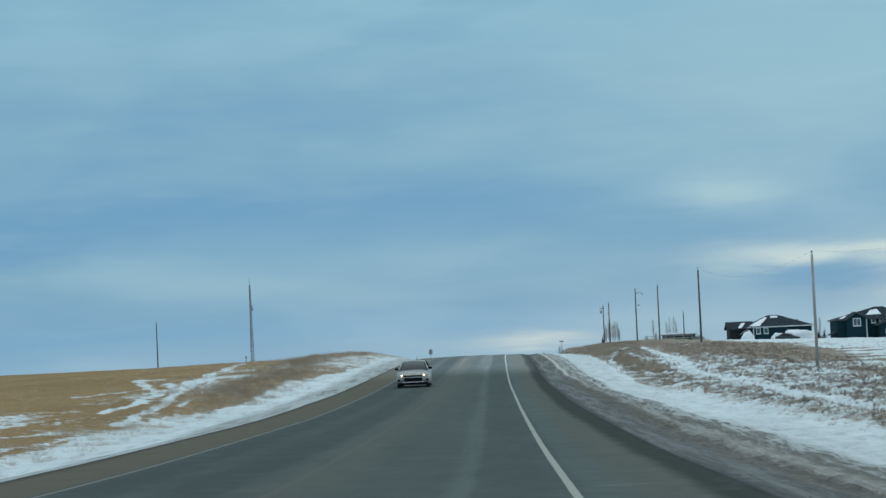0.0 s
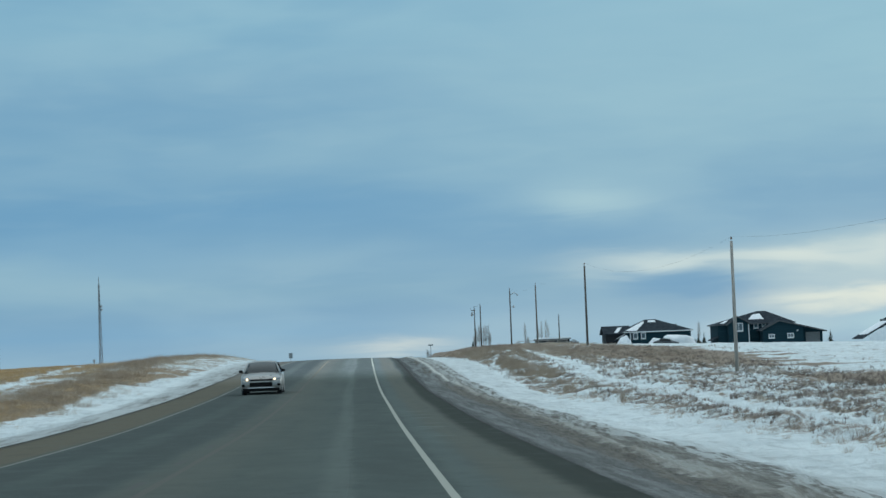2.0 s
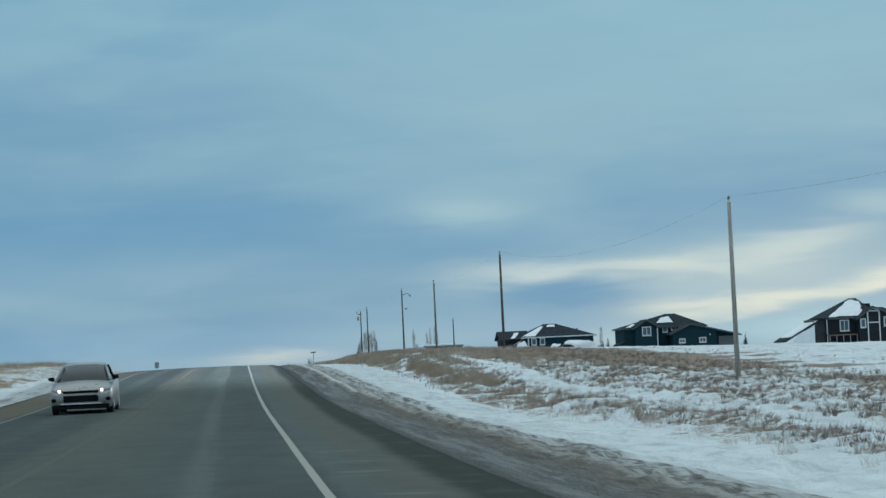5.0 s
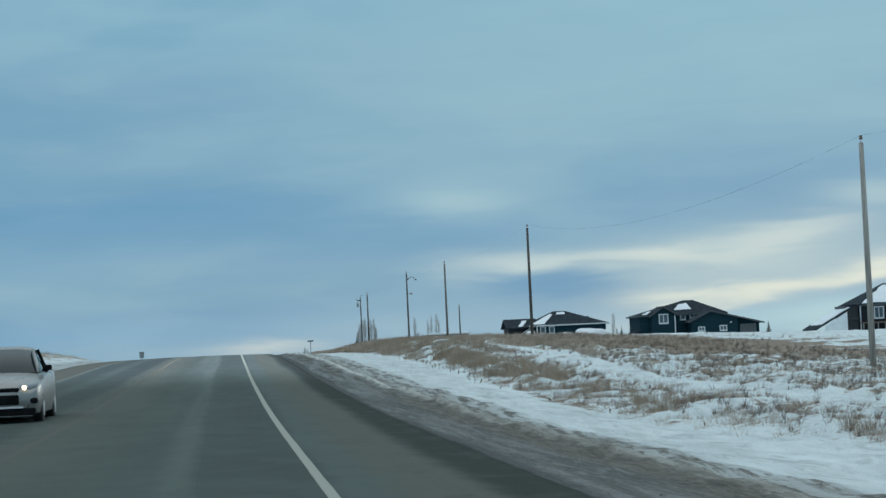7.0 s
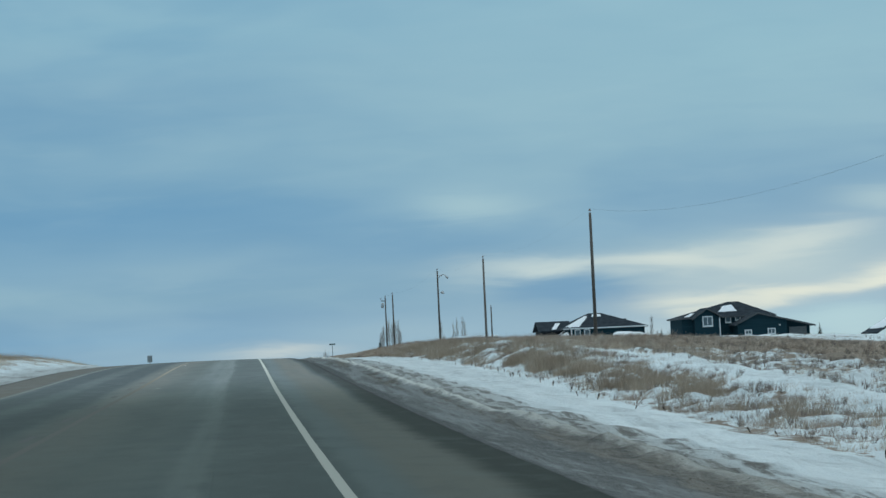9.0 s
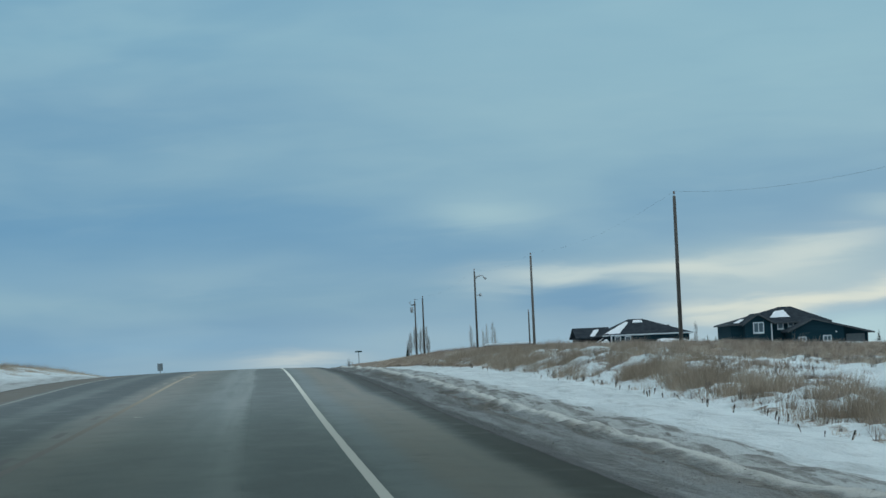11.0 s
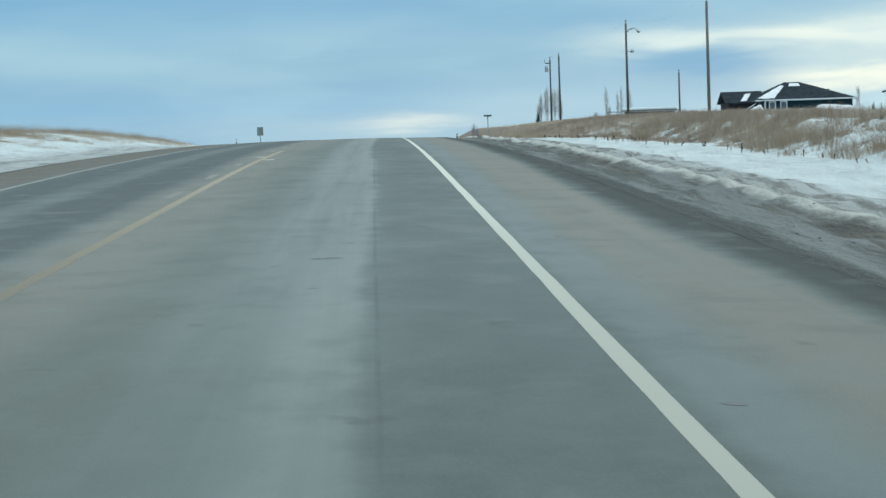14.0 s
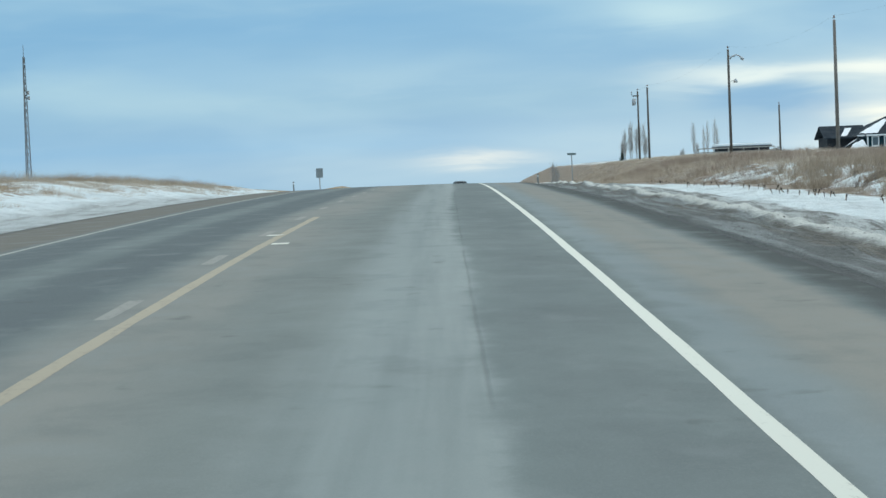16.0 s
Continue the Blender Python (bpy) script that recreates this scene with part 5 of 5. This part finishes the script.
def shrub(x, y, wide, h_, seed):
    """A low tangle of bare dark stems."""
    r = random.Random(seed)
    t = thing("shrub", (x, y, ground_z(x, y) - 0.05), "dark leafless rounded shrub at the edge of the yard", "shrub", "bare yard shrubs")
    for k in range(5):
        a = 2 * math.pi * k / 5
        part("stem", tube(bmesh.new(), [(0, 0, -0.1), (0.4 * wide * math.cos(a), 0.3 * wide * math.sin(a), h_ * 0.75)], [0.04, 0.015], 6), BARK, t)
    bm = bmesh.new()
    for _ in range(240):
        a, q = r.uniform(0, 2 * math.pi), math.sqrt(r.random())
        foot = Vector((0.45 * q * wide * math.cos(a), 0.45 * q * wide * math.sin(a), r.uniform(0.05, 0.5) * h_))
        tip = Vector((foot.x * 1.15, foot.y * 1.15, h_ * math.sqrt(max(0.05, 1 - 0.85 * q * q)) * r.uniform(0.8, 1.05)))
        tube(bm, [foot, foot.lerp(tip, 0.5) + Vector((r.uniform(-.1, .1), r.uniform(-.1, .1), 0)), tip], [0.022, 0.016, 0.008], 3)
    part("crown", bm, BARK, t)


shrub(39.9, 446, 2.6, 3.3 - ground_z(39.9, 446), 3)
shrub(62.3, 441, 2.0, 2.4 - ground_z(62.3, 441), 4)


# ---- dry grass, weeds and reeds ----
def blades(name, pts, height, spread, count, width, mat, label, seed, lean=0.35, jitter=0.35, bent=False):
    """Tufts of thin blades at the given places, as one object."""
    r = np.random.RandomState(seed)
    n = len(pts)
    if n == 0:
        return None
    base = np.repeat(pts, count, 0)
    hh = np.repeat(height * (1 + jitter * (r.rand(n) - 0.5) * 2), count) * (0.55 + 0.6 * r.rand(n * count))
    a, d = r.rand(n * count) * 2 * np.pi, np.sqrt(r.rand(n * count)) * np.repeat(spread * (0.6 + 0.8 * r.rand(n)), count)
    root = base + np.stack([np.cos(a) * d, np.sin(a) * d, np.zeros_like(a) - 0.03], -1)
    b = r.rand(n * count) * 2 * np.pi
    tilt = lean * r.rand(n * count) * hh
    wind = np.stack([0.12 * hh, -0.05 * hh, 0 * hh], -1)
    tip = root + np.stack([np.cos(b) * tilt + np.cos(a) * d * 0.5, np.sin(b) * tilt + np.sin(a) * d * 0.5, hh + 0.03], -1) + wind
    mid = root * 0.45 + tip * 0.55 + np.stack([0 * hh, 0 * hh, 0.08 * hh], -1) - wind * 0.3
    c = r.rand(n * count) * np.pi
    side = np.stack([np.cos(c), np.sin(c), 0 * c], -1) * width
    if bent:
        verts = np.stack([root - side, root + side, mid + side * 0.7, mid - side * 0.7, tip], 1).reshape(-1, 3)
        i = np.arange(n * count)[:, None] * 5
        tris = np.concatenate([i + [0, 1, 2], i + [0, 2, 3], i + [3, 2, 4]], 1).reshape(-1, 3)
    else:
        verts = np.stack([root - side, root + side, tip + side * 0.3], 1).reshape(-1, 3)
        tris = np.arange(n * count * 3).reshape(-1, 3)
    me = bpy.data.meshes.new(name)
    quick_mesh(me, verts, tris)
    me.materials.append(mat)
    return tagged(new(name, me), label, "grass", kind="stuff")


def scatter(n, x0, x1, y0, y1, seed, keep):
    """Places on the land, kept by chance as keep(x, y) tells."""
    r = np.random.RandomState(seed)
    x, y = x0 + (x1 - x0) * r.rand(n), y0 + (y1 - y0) * r.rand(n)
    ok = r.rand(n) < keep(x, y)
    x, y = x[ok], y[ok]
    return np.stack([x, y, land(x, y) + relief(x, y)], -1)


def bank_keep(x, y):
    rx = x - road_x(y)
    return np.clip((rx - np.interp(y, [160, 200, 245, 280], [11.8, 11.1, 10.4, 8.6]) - 0.9 * wave(x, y, 21, 4.0)) / 3.0, 0, 1) ** 1.3 * (0.15 + 0.85 * np.clip(1.3 * wave(x, y, 22, 2.2) + 0.5 + np.clip((rx - 14) / 3, 0, 0.6), 0, 1)) * np.clip((y - 168) / 22, 0, 1) * np.clip((19.5 - rx) / 4, 0.14, 1) * (1 - 0.97 * track_at(x, y))


def field_keep(x, y):
    rx = x - road_x(y)
    clump = np.clip(0.32 + 0.7 * wave(x, y * 0.35, 23, 0.5) + 0.15 * wave(x, y * 0.6, 24, 5.0), 0.0, 1)
    side = np.interp(rx, [11.8, 12.4, 13.6, 14.2, 15.8], [0.8, 0.75, 0.75, 0.8, 0.9])
    return side * np.clip((rx - ditch_edge(y) + 1.2) / 1.2, 0, 1) * clump * (1 - 0.98 * track_at(x, y)) * np.clip((29 - rx) / 6, 0.04, 1)


def tuft_keep(x, y):
    rx = x - road_x(y)
    clump = np.clip(0.34 + 0.42 * wave(x, y * 0.45, 63, 0.6) + 0.15 * wave(x, y * 0.6, 24, 5.0), 0.04, 1)
    clump = np.clip(clump * np.interp(y, [60, 115, 150], [1.6, 1.5, 1.0]), 0, 1)
    return clump * np.clip((rx - ditch_edge(y)) / 0.8, 0, 1) * (1 - track_at(x, y)) * np.clip((29 - rx) / 5, 0.03, 1)


blades("bank_grass", scatter(44000, 6.5, 26, 165, 335, 31, bank_keep), 0.21, 0.20, 30, 0.0036, DRY, "dense dry brown grass covering the roadside bank", 41, 1.1)
blades("bank_grass", scatter(4600, 10.5, 24, 168, 325, 32, bank_keep), 0.34, 0.25, 24, 0.006, DARKDRY, "taller dark dry weeds in the bank grass", 42, 0.8, 0.35, True)
blades("field_weeds", scatter(30000, 9.8, 40, 62, 250, 33, field_keep), 0.17, 0.12, 14, 0.005, DRY, "pale dry tufts poking through the snow", 43, 1.3)
blades("field_weeds", scatter(42000, 9.8, 34, 62, 235, 34, tuft_keep), 0.19, 0.055, 13, 0.0066, FIELDDRY, "dark weed clumps poking through the snow", 44, 0.8)


def crest_keep(x, y):
    rx = x - road_x(y)
    return np.clip((rx - 8.8 - 0.8 * wave(x, y, 54, 5.0)) / 2.5, 0, 1)


blades("bank_grass", scatter(12000, 6.5, 24, 262, 420, 40, crest_keep), 0.14, 0.26, 16, 0.0075, DRY, "short dry grass running over the crest", 50, 1.2)


def bush_keep(x, y):
    rx = x - road_x(y)
    return np.clip(1.7 * wave(x, y * 0.6, 25, 0.9) - 0.28 + 0.3 * wave(x, y, 55, 7.0), 0, 1) * np.interp(y, [112, 140, 165], [0.25, 0.55, 1.0]) * np.clip((rx - ditch_edge(y) - 0.15) / 0.4, 0, 1) * np.clip((13.3 - rx) / 1.2, 0, 1) * (1 - 0.9 * track_at(x, y)) * np.clip((252 - y) / 20, 0, 1) * np.interp(y, [185, 205], [1.0, 1.6])


blades("field_weeds", scatter(13000, 9.0, 15, 108, 252, 35, bush_keep), 0.31, 0.15, 60, 0.0030, BUSH, "bushy brown weed clumps along the ditch", 45, 0.9, 0.4, True)
blades("field_weeds", scatter(16000, 9.7, 14.5, 66, 270, 39, lambda x, y: np.clip(0.35 + 0.8 * wave(x, y, 53, 0.7), 0, 1) * np.clip((x - road_x(y) - ditch_edge(y) + 0.2) / 0.5, 0, 1) * (1 - 0.95 * track_at(x, y))), 0.13, 0.12, 22, 0.0036, DARKDRY, "low pale tussocks half drowned in snow", 49, 1.6)



def brush_keep(x, y):
    rx = x - road_x(y)
    band = np.exp(-((rx - 11.15 - 0.45 * wave(x * 0, y, 52, 6.0)) / 0.75) ** 2) * np.interp(y, [156, 170, 196, 222], [0.1, 1, 0.75, 0.2])
    return band * np.clip(1.7 * wave(x, y * 0.55, 70, 1.1) + 0.12, 0, 1) * (1 - track_at(x, y))


blades("bank_brush", scatter(11000, 9.4, 13.6, 148, 248, 71, brush_keep), 0.42, 0.19, 46, 0.0034, BUSH, "dense brown brush leaning over the snowy ditch bank", 72, 0.8, 0.4, True)


def hill_keep(x, y):
    rx = road_x(y) - x
    return np.clip((rx - np.interp(y, [150, 200], [11.2, 12.4]) - 1.0 * wave(x, y, 26, 5.0)) / 2.6, 0, 1) * np.clip(0.5 + 0.7 * wave(x, y, 27, 4.0), 0.05, 1) * np.clip((26 - rx) / 8, 0.12, 1) * np.clip((y - 108) / 30, 0.06, 1) * np.interp(y, [195, 225], [1.0, 0.5]) * (1 - 0.8 * np.clip((rx - 14.6) / 1.5, 0, 1) * np.clip((205 - y) / 20, 0, 1))


blades("hill_grass", scatter(28000, -32, -9, 95, 335, 36, hill_keep), 0.28, 0.22, 28, 0.0036, DRY, "dry brown grass over the low roadside hill", 46, 1.1)
blades("hill_grass", scatter(9000, -17, -10.8, 100, 320, 37, hill_keep), 0.36, 0.25, 36, 0.0036, BUSH, "dark bushy weeds on the snowy hill slope", 47, 0.9)


def strip_keep(x, y):
    rx = road_x(y) - x
    return np.clip((rx - np.interp(y, [120, 200], [10.8, 9.8])) / 2.0, 0, 1) * np.clip(0.3 + 1.0 * wave(x, y, 28, 1.3), 0, 1)


blades("hill_grass", scatter(9000, -15.5, -9.6, 60, 300, 38, strip_keep), 0.15, 0.2, 26, 0.0036, DRY, "low pale tussocks in the snowy slope", 48, 1.5)


def clods(name, n, x0, x1, y0, y1, size, mat, label, seed):
    """Small angular lumps lying along the road's edge, as one object."""
    r = np.random.RandomState(seed)
    x = x0 + (x1 - x0) * np.clip(0.5 + 0.28 * r.randn(n), 0, 1)
    y = y0 + (y1 - y0) * r.rand(n)
    x = x + road_x(y)
    z = land(x, y) + relief(x, y)
    s_ = size * (0.4 + 1.2 * r.rand(n) ** 3)
    corner = np.array([(1, 0, 0.1), (0.3, 0.95, 0), (-0.8, 0.6, 0.1), (-0.8, -0.6, 0), (0.3, -0.95, 0.1), (0.1, 0.1, 0.75)])
    v = corner[None] * (0.7 + 0.6 * r.rand(n, 6, 1)) * s_[:, None, None]
    v = v * np.array([1, 1.3, 1])
    v += np.stack([x, y, z], -1)[:, None]
    tri = np.array([(0, 1, 5), (1, 2, 5), (2, 3, 5), (3, 4, 5), (4, 0, 5)])
    f_ = (np.arange(n)[:, None, None] * 6 + tri[None]).reshape(-1, 3)
    me = bpy.data.meshes.new(name)
    quick_mesh(me, v.reshape(-1, 3), f_)
    me.materials.append(mat)
    return tagged(new(name, me), label, "clods", kind="stuff")


DIRTY = plain("frozen_grey_slush", (0.09, 0.083, 0.07), (0.26, 0.255, 0.24), 0.85, 1.2)
clods("slush_clods", 5000, 4.5, 6.6, 20, 290, 0.012, DIRTY, "frozen grey slush clods along the pavement edge", 61)
clods("slush_clods", 1500, 3.9, 5.8, 20, 290, 0.013, FENCEPOST, "dark gravel and dirt crumbs beside the pavement", 62)

# stubby dark cattails at the foot of the bank
def cattail():
    t = thing("cattail", (0, 0, 0), "short broken dark cattail stem in the snowy ditch", "cattail", "cattails along the ditch")
    part("stem", tube(bmesh.new(), [(0, 0, -0.1), (0.01, 0, 0.14), (0.03, 0, 0.2)], [0.022, 0.018, 0.016], 6), FENCEPOST, t)
    part("head", tube(bmesh.new(), [(0.03, 0, 0.17), (0.035, 0, 0.2), (0.055, 0, 0.32), (0.06, 0, 0.35)], [0.018, 0.036, 0.036, 0.014], 8), FENCEPOST, t, smooth=True)
    part("leaf", slab(bmesh.new(), [(0, 0, 0), (0.03, 0.02, 0), (0.12, 0.03, 0.26), (0.1, 0.02, 0.27)], 0.004), DRY, t)
    return t


stem = cattail()
rr = random.Random(9)
first = True
y = 124.0
while y < 268:
    x = float(np.interp(y, [120, 140, 165, 190, 204, 216, 250], [10.6, 9.75, 9.65, 9.85, 9.9, 9.1, 8.6]) + road_x(y)) + rr.uniform(-0.25, 0.3)
    m = pose(x, y, ground_z(x, y), rr.uniform(-16, 16), rr.uniform(-18, 22), rr.uniform(0, 360)) @ Matrix.Scale(rr.uniform(0.30, 0.46), 4)
    if first:
        stem.matrix_basis = m
        first = False
    else:
        c = copy_thing(stem, m)
        c.scale = (m.to_scale())
    y += rr.choice((0.35, 0.5, 0.7, 1.1, 2.0)) * (4.5 if y < 160 else 1.0)


# ---- cars ----
CAR_PAINT = plain("silver_car_paint", (0.285, 0.28, 0.265), (0.32, 0.31, 0.295), 0.3, 2, metal=0.45, bumps=0.02)
CAR_DARK = plain("dark_car_paint", (0.03, 0.035, 0.04), (0.045, 0.05, 0.055), 0.35, 2, metal=0.3, bumps=0.02)
BLACK = plain("black_plastic", (0.006, 0.006, 0.007), (0.012, 0.012, 0.013), 0.8, 6, sheen=0.1)
RUBBER = plain("tyre_rubber", (0.02, 0.02, 0.021), (0.035, 0.034, 0.033), 0.85, 9)
CARGLASS = glass("car_glass", (0.004, 0.013, 0.015), 0.05)
HEADLAMP = glow("lit_headlamp", (1.0, 0.72, 0.40), 3.2)
LENS = glass("headlamp_lens", (0.35, 0.36, 0.37), 0.1)


def shell(rings, mat, name, parent, label="", close=True, smooth=True):
    """A skin through rings of equal length; each ring runs from the left foot over the top to the right foot."""
    bm = bmesh.new()
    R = [[bm.verts.new(p) for p in ring] for ring in rings]
    n = len(R[0])
    for A, B in zip(R, R[1:]):
        for k in range(n - 1):
            bm.faces.new((A[k], A[k + 1], B[k + 1], B[k]))
        bm.faces.new((A[n - 1], A[0], B[0], B[n - 1]))
    if close:
        bm.faces.new(R[0][::-1])
        bm.faces.new(R[-1])
    ob = part(name, bm, mat, parent, label, smooth)
    mod = ob.modifiers.new("edges", "BEVEL")
    mod.width, mod.segments, mod.limit_method, mod.angle_limit = 0.02, 2, "ANGLE", radians(35)
    return ob


def car(x, y, z, paint_, label, lit=True, turn=0.0, name="car"):
    """A compact four-door car; its nose looks towards -y."""
    c = thing(name, (x, y, z), label, "car", turn=turn)

    def ring(yy, w_, z0, z1, shoulder, crown):
        h = w_ / 2
        return [(-h * 0.94, yy, z0), (-h, yy, z0 + (shoulder - z0) * 0.45), (-h * 0.985, yy, shoulder), (-h * 0.80, yy, z1 - crown * 0.4), (-h * 0.4, yy, z1 - crown * 0.08), (0, yy, z1),
                (h * 0.4, yy, z1 - crown * 0.08), (h * 0.80, yy, z1 - crown * 0.4), (h * 0.985, yy, shoulder), (h, yy, z0 + (shoulder - z0) * 0.45), (h * 0.94, yy, z0)]
    body = [ring(-2.26, 1.30, 0.34, 0.60, 0.52, 0.05), ring(-2.20, 1.54, 0.22, 0.70, 0.58, 0.08), ring(-2.05, 1.72, 0.19, 0.79, 0.66, 0.10), ring(-1.6, 1.80, 0.18, 0.90, 0.76, 0.11),
            ring(-1.05, 1.82, 0.18, 0.97, 0.86, 0.10), ring(-0.6, 1.82, 0.18, 0.98, 0.90, 0.06), ring(0.6, 1.82, 0.18, 0.99, 0.92, 0.05), ring(1.5, 1.80, 0.2, 1.03, 0.94, 0.05), ring(2.05, 1.72, 0.24, 1.05, 0.90, 0.07), ring(2.28, 1.46, 0.34, 0.92, 0.78, 0.07)]
    shell(body, paint_, "body", c)

    def cabin(yy, w0, z0, w1, z1):
        return [(-w0 / 2, yy, z0), (-w1 / 2 - 0.03, yy, z0 + (z1 - z0) * 0.7), (-w1 / 2 + 0.06, yy, z1 - 0.02), (-w1 / 4, yy, z1), (w1 / 4, yy, z1), (w1 / 2 - 0.06, yy, z1 - 0.02), (w1 / 2 + 0.03, yy, z0 + (z1 - z0) * 0.7), (w0 / 2, yy, z0)]
    shell([cabin(-1.02, 1.52, 0.93, 1.42, 0.965), cabin(-0.3, 1.66, 0.93, 1.30, 1.40), cabin(0.2, 1.66, 0.94, 1.24, 1.455), cabin(0.9, 1.64, 0.96, 1.20, 1.42), cabin(1.85, 1.48, 1.0, 1.2, 1.06)], CARGLASS, "greenhouse", c, "dark tinted glass")

    def rooft(yy, w_, z_):
        return [(-w_ / 2, yy, z_ - 0.06), (-w_ / 2 + 0.06, yy, z_ + 0.0), (-w_ / 4, yy, z_ + 0.035), (0, yy, z_ + 0.04), (w_ / 4, yy, z_ + 0.035), (w_ / 2 - 0.06, yy, z_), (w_ / 2, yy, z_ - 0.06)]
    shell([rooft(-0.24, 1.30, 1.402), rooft(-0.02, 1.29, 1.435), rooft(0.3, 1.28, 1.45), rooft(0.95, 1.24, 1.41), rooft(1.25, 1.2, 1.33)], paint_, "roof", c)
    for s in (-1, 1):
        part("pillar", tube(bmesh.new(), [(s * 0.79, -1.08, 0.955), (s * 0.70, -0.7, 1.2), (s * 0.625, -0.33, 1.395)], 0.035, 6), paint_, c, smooth=True)
        part("side_window_bar", tube(bmesh.new(), [(s * 0.84, 0.32, 0.95), (s * 0.66, 0.32, 1.4)], 0.035, 6), BLACK, c)
        mir = part("mirror", boxed(s * 0.93 - 0.09, s * 0.93 + 0.09, -0.86, -0.72, 0.98, 1.09, 0.035), BLACK, c)
        part("mirror_arm", boxed(min(s * 0.82, s * 0.93), max(s * 0.82, s * 0.93), -0.8, -0.74, 0.96, 1.0, 0.01), BLACK, mir)
        hl = part("headlight", tube(bmesh.new(), [(s * 0.50, -2.18, 0.665), (s * 0.64, -2.14, 0.675), (s * 0.76, -2.03, 0.70), (s * 0.80, -1.9, 0.73)], [0.05, 0.085, 0.08, 0.04], 8), LENS, c, "clear headlamp lens", True)
        part("bulb", tube(bmesh.new(), [(s * 0.6, -2.235, 0.672), (s * 0.6, -2.2, 0.672)], 0.045, 12), HEADLAMP if lit else LENS, hl, "lit warm headlamp" if lit else "")
        part("fog_intake", boxed(s * 0.69 - 0.15, s * 0.69 + 0.15, -2.235, -2.03, 0.365, 0.475, 0.045), BLACK, c)
        part("tail_light", boxed(s * 0.6 - 0.15, s * 0.6 + 0.15, 2.2, 2.27, 0.72, 0.86, 0.03), plain("red_lens", (0.25, 0.012, 0.012), (0.32, 0.02, 0.02), 0.25), c)
        for yy in (-1.38, 1.36):
            wh = new("wheel")
            wh.parent = c
            wh.matrix_basis = pose(s * 0.78, yy, 0.315, 0, 90, 0)
            bm = bmesh.new()
            tube(bm, [(0, 0, -0.1), (0, 0, -0.08), (0, 0, 0.08), (0, 0, 0.1)], [0.28, 0.315, 0.315, 0.28], 28)
            part("tyre", bm, RUBBER, wh, smooth=False)
            part("rim", tube(bmesh.new(), [(0, 0, s * 0.09), (0, 0, s * 0.112), (0, 0, s * 0.118)], [0.21, 0.2, 0.06], 20), STEEL, wh)
    part("grille", boxed(-0.5, 0.5, -2.275, -2.16, 0.60, 0.675, 0.02), BLACK, c, "narrow black grille")
    part("lower_intake", boxed(-0.5, 0.5, -2.285, -2.16, 0.35, 0.545, 0.04), BLACK, c, "wide black lower intake")
    part("bumper_lip", boxed(-0.58, 0.58, -2.29, -2.1, 0.285, 0.318, 0.01), TRIM, c, "pale bumper lip")
    part("splitter", boxed(-0.80, 0.80, -2.26, -1.9, 0.15, 0.285, 0.03), BLACK, c, "black lower skirt")
    part("underside", boxed(-0.8, 0.8, -1.9, 1.9, 0.16, 0.24, 0.02), BLACK, c)
    return c


cy = 125.0
car(-3.42 + float(road_x(cy)), cy, float(road_z(cy)) - 0.03, CAR_PAINT, "silver compact sedan with lit headlamps in the oncoming lane")
fy = 432.0
car(1.7 + float(road_x(fy)), fy, float(road_z(fy)) - 0.03, CAR_DARK, "dark car far off beyond the crest", False, 180.0)
gx, gy = 56.2, 437.5
car(gx, gy, ground_z(gx, gy) - 0.03, CAR_DARK, "dark parked car in the snowy yard", False, 70.0)
